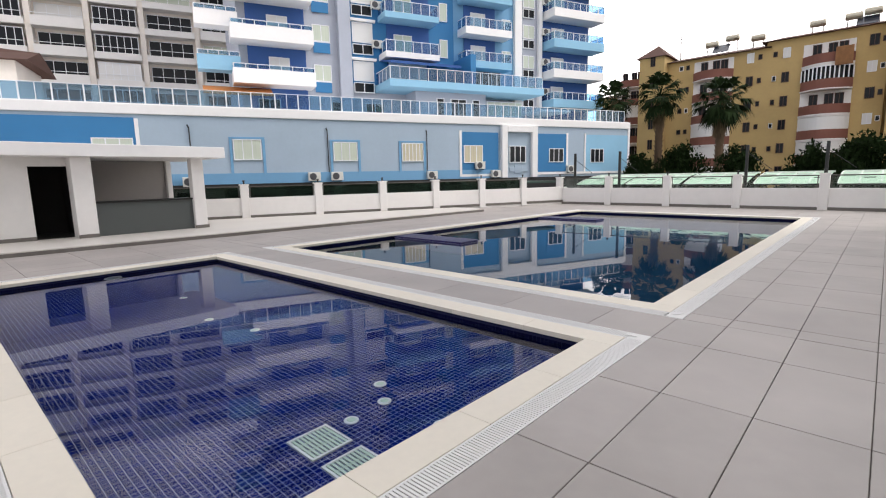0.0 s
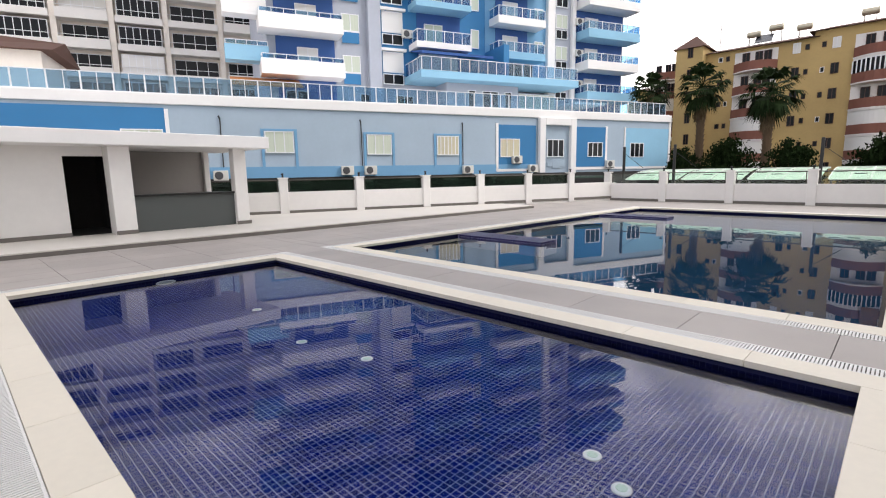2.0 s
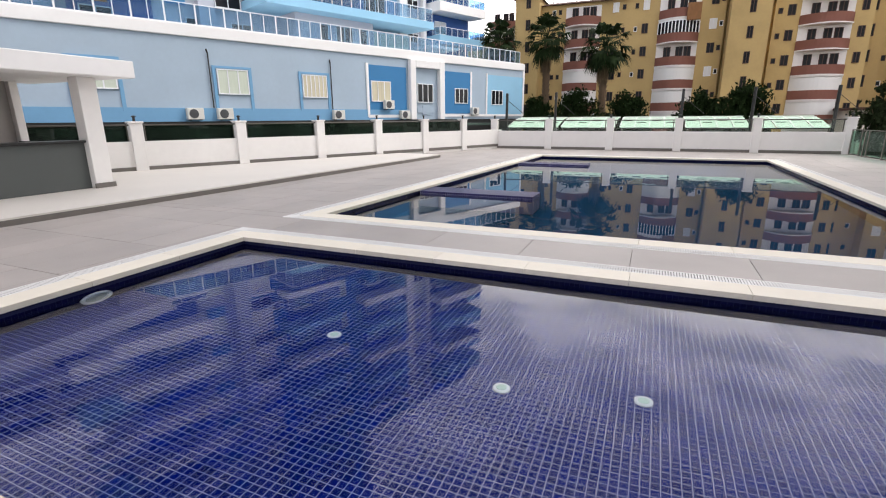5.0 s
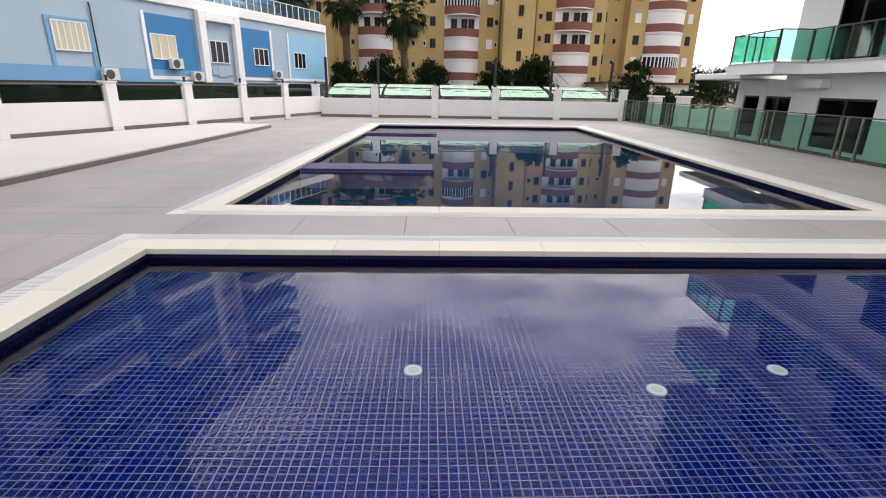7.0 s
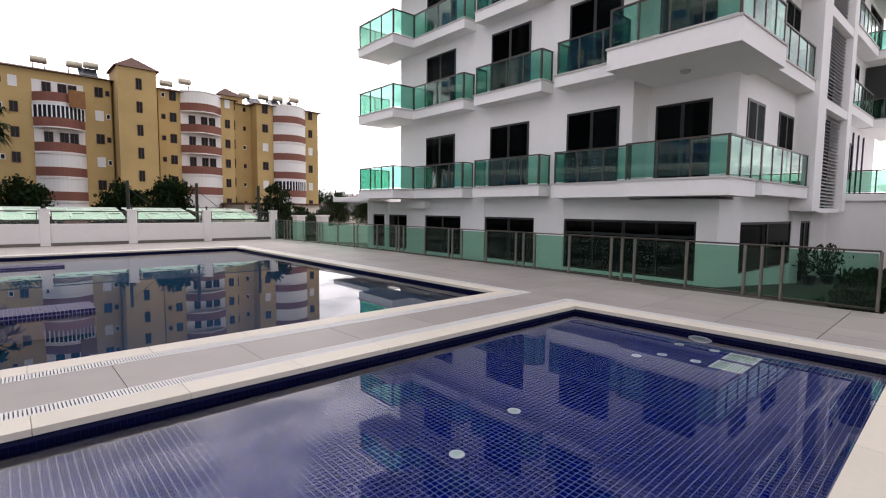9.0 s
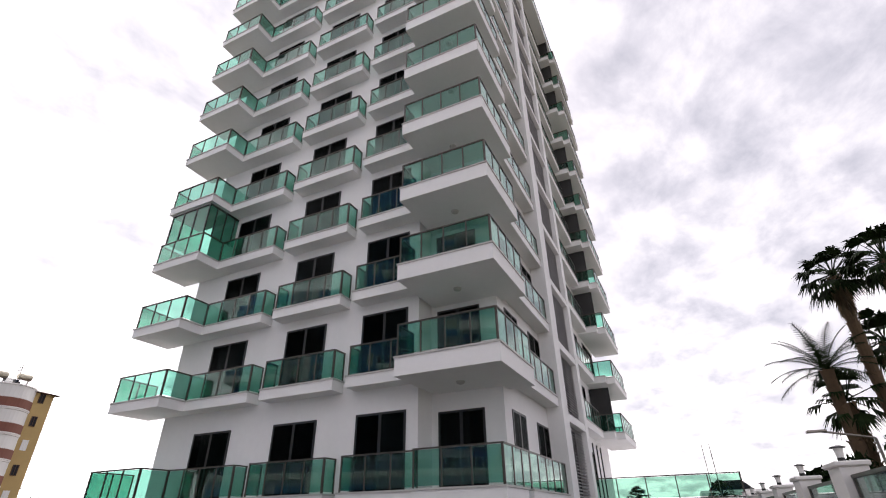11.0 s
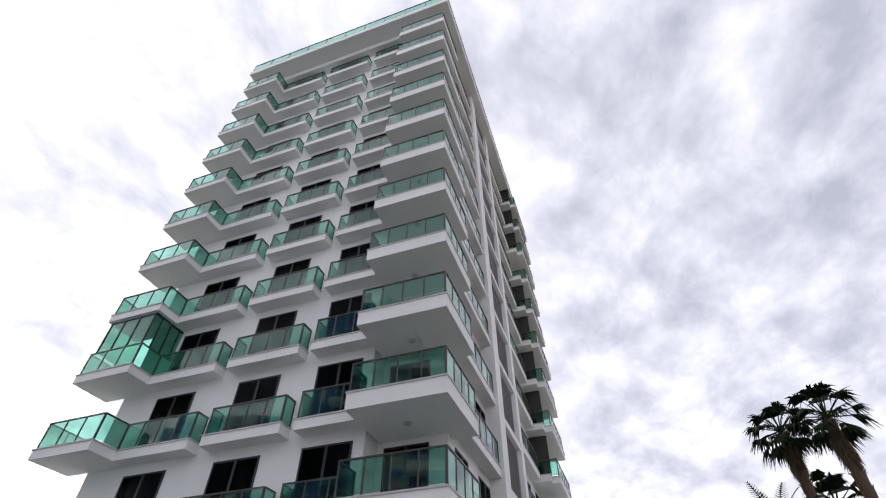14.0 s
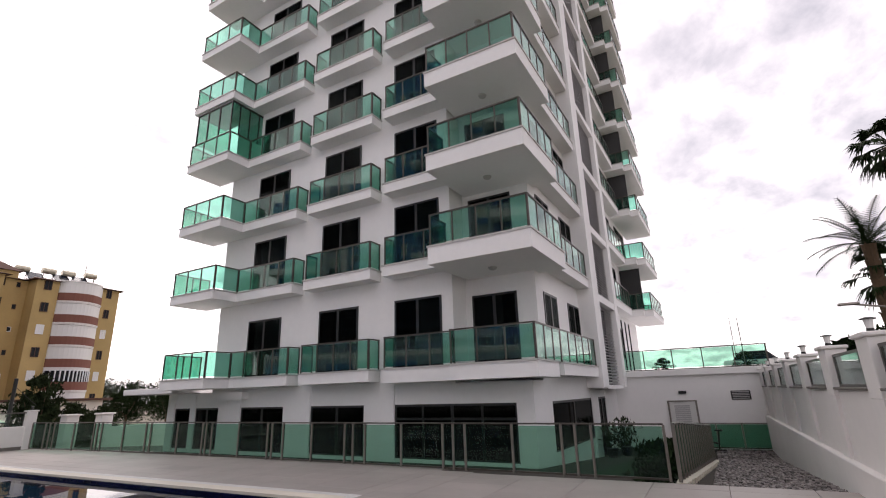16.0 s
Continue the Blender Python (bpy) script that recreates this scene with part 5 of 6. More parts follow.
for x0, x1, y, top in bays:
    top += 0.4
    part("wall_bay", Geo().box(x0, y, -3.8, x1, 82, top), YELLOW, yb)
    roof = Geo().add([(x0 - 0.5, y - 0.6, top), (x1 + 0.5, y - 0.6, top), (x1 + 0.5, 82, top), (x0 - 0.5, 82, top),
              (x0 + 1, y + 3.5, top + 1.0), (x1 - 1, y + 3.5, top + 1.0), (x1 - 1, 80, top + 1.0), (x0 + 1, 80, top + 1.0)],
             [(3, 2, 1, 0), (0, 1, 5, 4), (1, 2, 6, 5), (2, 3, 7, 6), (3, 0, 4, 7), (4, 5, 6, 7)])
    part("roof", roof, ROOF_TILE, yb, "red-brown tiled eaves")


def turret(x0, x1, y, top, peak):
    top, peak = top + 0.35, peak + 0.35
    t = part("stair_turret", Geo().box(x0, y, -3.8, x1, y + 5, top), YELLOW, yb, "square ochre stair turret")
    m = (x0 + x1) / 2
    part("roof", Geo().add([(x0 - 0.35, y - 0.35, top), (x1 + 0.35, y - 0.35, top), (x1 + 0.35, y + 5.3, top), (x0 - 0.35, y + 5.3, top), (m, y + 2.4, peak)],
                           [(3, 2, 1, 0), (0, 1, 4), (1, 2, 4), (2, 3, 4), (3, 0, 4)]), ROOF_TILE, t, "pointed tiled roof")
    for z in FLOORS:
        window_unit(t, pose(m + 0.15, y - 0.02, z + 1.2), 0.62, 1.3, SHUTTER_BROWN, DARK_PANE, 1)


turret(3.5, 7.5, 63.6, 17.5, 19.3)
turret(-21.9, -18.7, 64.5, 16.3, 18.2)
turret(16.2, 19.4, 68.0, 17.0, 18.6)


def round_stack(cx, half, y, styles, drop=0.0, bulge=1.5):
    """Column of bow-fronted balconies, open or glazed."""
    n = 12
    arc = []
    for i in range(n + 1):
        a = -1 + 2 * i / n
        arc.append((cx + half * a, y - bulge * (1 - a * a) - 0.25))
    outline = arc + [(cx + half, y + 0.1), (cx - half, y + 0.1)]
    back = part("recess", Geo().box(cx - half + 0.02, y - 0.04, -2, cx + half - 0.02, y + 0.02, EAVE - 0.6), WHITE_LOW, yb, "white balcony recess")
    for z, st in zip(FLOORS, styles):
        z -= drop
        b = part("balcony", Geo().prism(outline, z - 0.15, z + 0.85), TERRACOTTA, yb, "rounded terracotta balcony parapet")
        rim = [(cx + (px - cx) * 1.02, y + (py - y) * 1.03) for px, py in arc] + [(cx + half, y + 0.1), (cx - half, y + 0.1)]
        part("rim", Geo().prism(rim, z - 0.28, z - 0.15), WHITE_LOW, b)
        if st:
            part("glazing", Geo().prism([(px, py + 0.08) for px, py in arc] + outline[-2:], z + 0.85, z + 2.25), SHUTTER if st == 1 else DARK_PANE, b, "white shuttered glazing" if st == 1 else "white framed glazing")
            if st == 2:
                for px, py in arc:
                    part("bar", Geo().box(px - 0.06, py - 0.02, z + 0.85, px + 0.06, py + 0.1, z + 2.15), WHITE_RAIL, b)
                part("top_bar", Geo().prism(arc + outline[-2:], z + 2.15, z + 2.27), WHITE_RAIL, b)
            part("head", Geo().prism(outline, z + 2.27, z + 2.42), WHITE_LOW, b)
        else:
            for dx in (-half * 0.45, half * 0.15, half * 0.55):
                window_unit(b, pose(cx + dx, y - 0.08, z + 0.3), 0.8, 1.8, SHUTTER_BROWN, DARK_PANE, 1)


round_stack(-13.2, 2.25, 66.0, (1, 1, 1, 0, 0, 0), 1.1)
round_stack(-1.75, 2.3, 66.0, (1, 1, 1, 0, 2, 0), 1.1)
round_stack(13.2, 2.5, 66.2, (1, 1, 0, 0, 0, 1))
round_stack(25.5, 2.5, 66.0, (1, 2, 1, 1, 1, 1))
round_stack(-25.4, 2.2, 71.0, (1, 0, 0, 1, 0, 0))
for z in FLOORS:
    for x, y, w in ((-17.0, 66.0, 0.6), (-16.2, 66.0, 0.5), (-9.2, 66.0, 0.9), (-8.2, 66.0, 0.5), (-6.7, 66.0, 0.5), (-5.6, 66.0, 0.9), (2.0, 66.0, 1.0), (2.85, 66.0, 0.5), (8.75, 66.2, 0.55),
                    (9.85, 66.2, 0.95), (16.6, 66.2, 0.8), (18.3, 68.2, 0.5), (19.6, 68.2, 0.6), (21.8, 66.0, 1.0), (28.9, 66.0, 0.8), (-23.0, 71.0, 0.9)):
        h = 1.15 if w > 0.6 else 0.6
        drop = 0.9 if x < 3 else 0.0
        w = w * 0.82
        style = (int(x * 7) + int(z)) % 5
        window_unit(yb, pose(x, y - 0.03, z - drop + 1.0 + (0.25 if w < 0.6 else 0)), w, h, SHUTTER_BROWN if style else WHITE_RAIL, SHUTTER if style == 0 and w > 0.5 else DARK_PANE, 1 if w > 0.5 else 0)
# roof tanks and solar panels
TANK = material("galvanised_tank", (0.50, 0.46, 0.36), 0.4, metal=0.6, var=0.15)
PANEL = material("dark_solar_panel", (0.02, 0.025, 0.04), 0.15, var=0.1, bump=0)
for x, y, z in ((-3.2, 68.5, EAVE + 0.4), (0.0, 68, EAVE + 0.4), (1.6, 68, EAVE + 0.6), (-14.0, 68, EAVE), (-11.8, 68.5, EAVE + 0.5), (-9.0, 68.5, EAVE), (9.8, 69, EAVE + 0.2), (11.8, 68, EAVE + 0.6),
                (20.0, 69, EAVE + 0.3), (22.4, 68, EAVE + 0.3), (24.6, 68, EAVE + 0.4), (27.2, 68, EAVE + 0.6)):
    t = thing("solar_water_heater", "roof water tank on a stand with dark solar panel", "water tank", OCH @ pose(x, y, z + 0.4), group="roof tanks")
    part("stand", Geo().tube((-0.6, 0, -0.3), (-0.5, 0, 1.0), 0.04).tube((0.6, 0, -0.3), (0.5, 0, 1.0), 0.04).tube((-0.5, 0.5, -0.3), (-0.5, 0, 1.0), 0.04).tube((0.5, 0.5, -0.3), (0.5, 0, 1.0), 0.04), STEEL, t)
    part("tank", Geo().lathe([(0.3, -0.75), (0.38, -0.68), (0.38, 0.68), (0.3, 0.75)], 16, pose(0, 0, 1.3, 0, 90, 0)), TANK, t)
    if int(x) % 2 == 0:
        part("solar_panel", Geo().box(-0.9, -0.9, 0, 0.9, 0.9, 0.06, m=pose(1.2, -0.6, 0.5, 38, 0, 0)), PANEL, t)
for x, y, z in ((-17.2, 66, 15.8), (27.0, 69, 16.8)):
    solid("antenna_mast", Geo().tube((x, y, z), (x, y, z + 3.2), 0.06, 0.04).tube((x - 0.5, y, z + 2.4), (x + 0.5, y, z + 2.4), 0.03).tube((x - 0.35, y, z + 2.8), (x + 0.35, y, z + 2.8), 0.03), STEEL, "thin roof antenna mast", "antenna", OCH)
solid("balcony_rug", Geo().box(-1.0, 64.02, 12.5, 0.5, 64.2, 14.4, 0.05), material("brown_patterned_rug", (0.25, 0.12, 0.05), 0.95, var=0.4, scale=5), "brown rug hung over a balcony rail", "rug", OCH)


# ---------------------------------------------------------------- palms and trees
BARK = material("brown_palm_bark", (0.13, 0.085, 0.05), 0.95, var=0.3, scale=12, stain=0.2, bump=0.5, fine=30)
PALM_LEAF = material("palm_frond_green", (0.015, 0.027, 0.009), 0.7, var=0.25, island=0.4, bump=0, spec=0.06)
DRY_LEAF = material("dry_palm_skirt", (0.16, 0.11, 0.06), 0.9, var=0.3, island=0.3, bump=0)
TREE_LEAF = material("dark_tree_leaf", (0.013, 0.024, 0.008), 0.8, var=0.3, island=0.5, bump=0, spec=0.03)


def palm_trunk(g, base, head, r0, r1, rings=26):
    """Tapered trunk with the stubs of old leaves."""
    base, head = Vector(base), Vector(head)
    for i in range(rings):
        a, b = i / rings, (i + 1) / rings
        r = r0 + (r1 - r0) * a
        g.tube(base.lerp(head, a), base.lerp(head, b), r * 0.92, r * 1.12, 10, False)
        for k in range(6):
            t = k * 1.05 + i * 0.6
            p = base.lerp(head, b) + Vector((math.cos(t), math.sin(t), 0)) * r
            g.tube(p, p + Vector((math.cos(t), math.sin(t), 0.9)) * r * 0.35, r * 0.18, r * 0.05, 4, False)


def fan_leaf(g, root, yaw, lift, stem, size, seed):
    """Washingtonia leaf: a stalk and a drooping fan of narrow blades."""
    rnd = random.Random(seed)
    m = Matrix.Translation(root) @ Matrix.Rotation(yaw, 4, "Z") @ Matrix.Rotation(-lift, 4, "Y")
    tip = Vector((stem, 0, 0))
    g.tube(m @ Vector((0, 0, 0)), m @ tip, 0.03, 0.018, 4, False)
    inv = m.to_3x3().inverted() @ Vector((0, 0, -1))
    n = 17
    for i in range(n):
        a = (-1.25 + 2.5 * i / (n - 1)) + rnd.uniform(-0.05, 0.05)
        length = size * (0.75 + 0.25 * math.cos(a)) * rnd.uniform(0.85, 1.1)
        d = Vector((math.cos(a), math.sin(a), 0))
        side = Vector((-d.y, d.x, 0)) * size * 0.052
        mid = tip + d * length * 0.55 + inv * size * 0.08
        end = tip + d * length * 0.9 + inv * size * rnd.uniform(0.3, 0.6)
        g.add([tip - side * 0.3, mid - side, end, mid + side, tip + side * 0.3], [(0, 1, 3, 4), (1, 2, 3)], m)


def fan_palm(base, head, r, size, seed, leaves=42, label="tall fan palm with a shaggy brown trunk"):
    rnd = random.Random(seed)
    p = thing("palm_tree", label, "palm tree", group="palms")
    head = Vector(head)
    g = Geo()
    palm_trunk(g, base, head, r * 1.25, r)
    part("trunk", g, BARK, p)
    c = Geo()
    for i in range(leaves):
        lift = math.radians(86 - (150 if leaves > 40 else 138) * (i / leaves) ** 0.85 + rnd.uniform(-8, 8))
        fan_leaf(c, head + Vector((0, 0, 0.15)), i * 2.4 + rnd.uniform(-0.2, 0.2), lift, size * rnd.uniform(0.42, 0.68), size * rnd.uniform(0.5, 0.68), seed * 100 + i)
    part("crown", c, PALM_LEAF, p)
    d = Geo()
    for i in range(18 if leaves < 30 else 26):
        fan_leaf(d, head - Vector((0, 0, 0.2 + 0.06 * i)), i * 2.1, math.radians(-72 + rnd.uniform(-10, 8)), size * 0.14, size * 0.4, seed * 100 + 60 + i)
    part("dry_skirt", d, DRY_LEAF, p, "hanging dry brown fronds")


def feather_palm(base, head, r, size, seed):
    rnd = random.Random(seed)
    p = thing("palm_tree", "feather palm with arching fronds", "palm tree", group="palms")
    g = Geo()
    palm_trunk(g, base, head, r * 1.2, r, 14)
    part("trunk", g, BARK, p)
    c = Geo()
    for i in range(26):
        yaw, lift = i * 2.4, math.radians(75 - 75 * i / 26)
        pos, d = Vector(head), Vector((math.cos(yaw) * math.cos(lift), math.sin(yaw) * math.cos(lift), math.sin(lift)))
        for s in range(24):
            nxt = pos + d * size / 24
            side = d.cross(Vector((0, 0, 1)))
            side = side.normalized() if side.length > 1e-3 else Vector((1, 0, 0))
            for q in (-1, 1):
                e = pos + side * q * size * 0.17 * math.sin(0.35 + s / 24 * 2.6) + d * 0.24 - Vector((0, 0, 0.05))
                c.add([pos, pos + d * 0.06, e], [(0, 1, 2)])
            c.tube(pos, nxt, 0.02, 0.015, 3, False)
            pos, d = nxt, (d - Vector((0, 0, 0.045))).normalized()
    part("crown", c, PALM_LEAF, p)


fan_palm((-12.75, 39.5, -2.7), (-12.8, 39.5, 7.85), 0.26, 2.0, 3)
fan_palm((-7.95, 39.0, -2.7), (-8.0, 39.0, 6.85), 0.26, 2.05, 4)
fan_palm((-17.3, 40.6, -2.7), (-17.3, 40.6, 8.1), 0.26, 1.95, 5)
fan_palm((15.5, -13.2, -2.7), (15.3, -13.4, 10.2), 0.20, 1.5, 6, 28)
fan_palm((18.1, -12.2, -2.7), (17.6, -12.35, 10.75), 0.20, 1.45, 7, 28)
fan_palm((19.0, -13.2, -2.7), (18.6, -13.4, 7.9), 0.20, 1.5, 8, 26)
feather_palm((17.8, -10.9, -2.7), (17.4, -10.7, 6.8), 0.22, 2.2, 9)
fan_palm((18.6, -11.4, -2.7), (18.2, -11.2, 5.6), 0.22, 1.5, 10, 18)
fan_palm((31.0, -1.6, -2.7), (31.0, -1.6, 2.7), 0.2, 0.85, 12, 24, "low fan palm beyond the roof terrace")
fan_palm((27.0, -6.3, -2.7), (27.0, -6.3, 2.6), 0.2, 0.85, 13, 24, "low fan palm beyond the roof terrace")


def leafy_tree(x, y, z0, h, w, seed, clumps=70, mat=None, label="dense dark evergreen tree behind the wall"):
    rnd = random.Random(seed)
    t = thing("tree", label, "tree", pose(x, y, z0), group="trees behind the walls")
    g = Geo()
    trunk_h = h * 0.4
    g.tube((0, 0, 0), (0.1, 0, trunk_h), 0.16, 0.11, 8)
    tips = []
    for i in range(7):
        a = i * 0.9 + rnd.uniform(-0.3, 0.3)
        e = Vector((math.cos(a) * w * 0.32, math.sin(a) * w * 0.32, h * rnd.uniform(0.55, 0.85)))
        g.tube((0.1, 0, trunk_h * rnd.uniform(0.7, 1.0)), e, 0.07, 0.02, 5, False)
        tips.append(e)
    part("trunk", g, BARK, t)
    c = Geo()
    for i in range(int(clumps * 1.9)):
        a, u, v = rnd.uniform(0, 6.283), rnd.uniform(-1, 1), rnd.random() ** 0.4
        k = math.sqrt(1 - u * u)
        lump = 0.8 + 0.3 * math.sin(3 * a + seed) * k
        o = Vector((math.cos(a) * k * v * w / 2 * lump, math.sin(a) * k * v * w / 2 * lump, h * 0.62 + u * v * h * 0.38))
        for j in range(52):
            q = o + Vector((rnd.gauss(0, 1), rnd.gauss(0, 1), rnd.gauss(0, 0.8))) * w * 0.065
            m = Matrix.Translation(q) @ Euler((rnd.uniform(0, 6.3), rnd.uniform(0, 6.3), rnd.uniform(0, 6.3))).to_matrix().to_4x4()
            s = rnd.uniform(0.10, 0.17)
            c.add([(-s, 0, 0), (0, -s * 0.45, 0.03), (s, 0, 0), (0, s * 0.45, 0.03)], [(0, 1, 2, 3)], m)
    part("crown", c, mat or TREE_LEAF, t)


OLIVE = material("grey_green_leaf", (0.022, 0.032, 0.014), 0.8, var=0.3, island=0.5, bump=0, spec=0.03)
for i, (x, y, h, w, n) in enumerate(((-13.0, 38.4, 6.0, 3.0, 60), (-9.7, 39.2, 6.4, 4.2, 90), (-5.8, 39.8, 6.0, 3.8, 80), (-1.0, 36.0, 5.9, 3.2, 75), (1.9, 34.0, 6.2, 3.7, 100),
                                     (9.2, 33.0, 6.2, 3.0, 60), (12.0, 34.5, 4.4, 2.4, 40), (-17.0, 40.5, 5.8, 3.0, 50), (0.5, 41.0, 5.4, 4.4, 60), (14.5, 36.0, 4.2, 2.2, 30))):
    x, y, h, w = -5.4 + 0.885 * (x + 5.4), -4.5 + 0.885 * (y + 4.5), 4.2 + 0.885 * (h - 4.2), 0.885 * w
    leafy_tree(x, y, -2.7, h, w, 20 + i, n, OLIVE if x > 7 else None)
for i, (x, y, h, w) in enumerate(((23, 62, 7.0, 7), (28, 64, 7.6, 8), (34, 66, 7.2, 8), (41, 68, 7.4, 9), (19, 50, 5.0, 4))):
    leafy_tree(x, y, -2.7, h, w, 40 + i, 90, None, "distant rounded dark green tree")
for i, (x, y, h, w) in enumerate(((17.2, -14.8, 8.0, 4.5), (20.5, -14.5, 7.0, 5.0), (13.5, -14.8, 7.4, 4.5), (15.6, -12.9, 8.2, 3.2), (16.2, -10.3, 6.2, 2.4), (17.0, -9.2, 5.9, 2.2))):
    leafy_tree(x, y, -2.7, h, w, 50 + i, 110, None, "dense dark tree below the palms")
lamp = thing("street_lamp", "grey street lamp arm beyond the wall", "street lamp", pose(14.8, -10.6, -2.3))
part("pole", Geo().tube((0, 0, -0.4), (0, 0, 6.2), 0.06, 0.045), STEEL, lamp)
part("arm", Geo().tube((0, 0, 6.2), (-0.1, 1.5, 6.5), 0.035), STEEL, lamp)
part("head", Geo().box(-0.2, 1.3, 6.47, 0.05, 1.9, 6.55, 0.02), STEEL, lamp)
# parked car on the upper roof terrace
car = thing("parked_car", "light grey parked car beyond the roof terrace rail", "car", pose(33, -7.4, 2.35, 0, 0, 80))
part("body", Geo().box(-2.0, -0.85, 0.25, 2.0, 0.85, 0.85, 0.15), GRATE, car)
part("cabin", Geo().add([(-1.2, -0.75, 0.85), (1.4, -0.75, 0.85), (1.4, 0.75, 0.85), (-1.2, 0.75, 0.85), (-0.6, -0.6, 1.4), (0.9, -0.6, 1.4), (0.9, 0.6, 1.4), (-0.6, 0.6, 1.4)],
                        [(0, 1, 5, 4), (1, 2, 6, 5), (2, 3, 7, 6), (3, 0, 4, 7), (4, 5, 6, 7)]), DARK_PANE, car)
for sx in (-1.3, 1.3):
    for sy in (-0.85, 0.7):
        part("wheel", Geo().lathe([(0.3, 0), (0.32, 0.05), (0.3, 0.15)], 16, pose(sx, sy + 0.15, 0.3, 90, 0, 0)), FRAME_DARK, car)
structure("upper_car_park", Geo().box(22, -14, -2.7, 60, -6.65, 2.3), WHITE_LOW, "raised car park beyond the podium")
# cream villa and sunshade between the far trees and the tower
villa = thing("villa", "low cream villa behind the fence", "house", pose(14, 44, -2.7))
part("wall", Geo().box(-3, 0, 0, 5, 6, 4.6), BEIGE, villa)
part("roof", Geo().box(-3.5, -0.6, 4.6, 5.5, 6.5, 4.8), ROOF_TILE, villa)
for x in (7.6, 9.3):
    solid("gate_pillar", Geo().box(x - 0.3, 25.2, -2.7, x + 0.3, 25.8, 1.05, 0.02).box(x - 0.38, 25.12, 1.05, x + 0.38, 25.88, 1.13, 0.02), WHITE_LOW, "white gate pillar with a flat cap", "pillar", group="gate pillars")
solid("garden_wall", Geo().box(9.6, 25.4, -2.7, 24, 25.6, 0.4), WHITE_LOW, "low white garden wall", "wall")


# ---------------------------------------------------------------- coping, gratings and mosaic
def rim(name, x0, y0, x1, y1, label, shape=same):
    """Cream stones round the water and a white overflow grating outside them."""
    stone, out = 0.27, RIM
    holder = thing(name, label, "", kind="structure")
    lip = 0.02
    for side in range(4):
        if side in (0, 2):
            a, b = x0 - stone, x1 + stone
            c0, c1 = (y0 - stone, y0 + lip) if side == 0 else (y1 - lip, y1 + stone)
        else:
            a, b = y0 + lip, y1 - lip
            c0, c1 = (x0 - stone, x0 + lip) if side == 1 else (x1 - lip, x1 + stone)
        n = max(1, round((b - a) / 1.0))
        for i in range(n):
            p, q = a + (b - a) * i / n + 0.0015, a + (b - a) * (i + 1) / n - 0.0015
            g = Geo().box(p, c0, -0.05, q, c1, 0.006, 0.003) if side in (0, 2) else Geo().box(c0, p, -0.05, c1, q, 0.006, 0.003)
            part("coping_stone", shape(g), COPING, holder)
    # gratings
    s, e = stone + 0.004, out
    runs = ((x0 - s, x1 + s, y0 - e, y0 - s, 0), (x0 - s, x1 + s, y1 + s, y1 + e, 0), (y0 - s, y1 + s, x0 - e, x0 - s, 1), (y0 - s, y1 + s, x1 + s, x1 + e, 1))
    for a, b, c0, c1, axis in runs:
        slats = Geo()
        k = a
        while k < b - 0.02:
            bx = (k, c0 + 0.015, -0.02, k + 0.017, c1 - 0.015, 0.003)
            slats.box(*bx) if axis == 0 else slats.box(bx[1], bx[0], bx[2], bx[4], bx[3], bx[5])
            k += 0.026
        for u0, u1 in ((c0, c0 + 0.015), (c1 - 0.015, c1)):
            slats.box(a, u0, -0.02, b, u1, 0.003) if axis == 0 else slats.box(u0, a, -0.02, u1, b, 0.003)
        part("drain_grating", shape(slats), GRATE, holder, "white slatted overflow grating")
    for cx0, cx1 in ((x0 - e, x0 - s), (x1 + s, x1 + e)):
        for cy0, cy1 in ((y0 - e, y0 - s), (y1 + s, y1 + e)):
            part("corner_plate", shape(Geo().box(cx0, cy0, -0.02, cx1, cy1, 0.004, 0.003)), GRATE, holder, "white plastic corner plate")
    return holder


rim("small_pool_rim", KX0, KY0, KX1, KY1, "cream stone coping with white grating round the shallow pool")
rim("large_pool_rim", BX0, BY0, BX1, BY1, "cream stone coping with white grating round the swimming pool", splay)

# shallow pool mosaic, five centimetre tiles
P, J, H0 = 0.0495, 0.0038, 0.0015
tile_mesh = Geo().box(-P / 2 + J / 2, -P / 2 + J / 2, 0, P / 2 - J / 2, P / 2 - J / 2, H0).mesh("mosaic_tile", MOSAIC)
nx, ny = int((KX1 - KX0) / P) + 1, int((KY1 - KY0) / P) + 1
count = 0
rest = Geo()
h = P / 2 - J / 2
zf = -KID_DEPTH
for i in range(nx):
    for j in range(ny):
        x, y = KX0 + P * (i + 0.5), KY0 + P * (j + 0.5)
        if -6.5 < x < -5.2 and -3.2 < y < -2.45 and count < 300:
            part("mosaic_tile", tile_mesh, None, kid_basin, m=pose(x, y, zf))
            count += 1
            continue
        k = len(rest.v)
        rest.v += [(x - h, y - h, zf + H0), (x + h, y - h, zf + H0), (x + h, y + h, zf + H0), (x - h, y + h, zf + H0)]
        rest.f.append((k, k + 1, k + 2, k + 3))
sides = Geo()
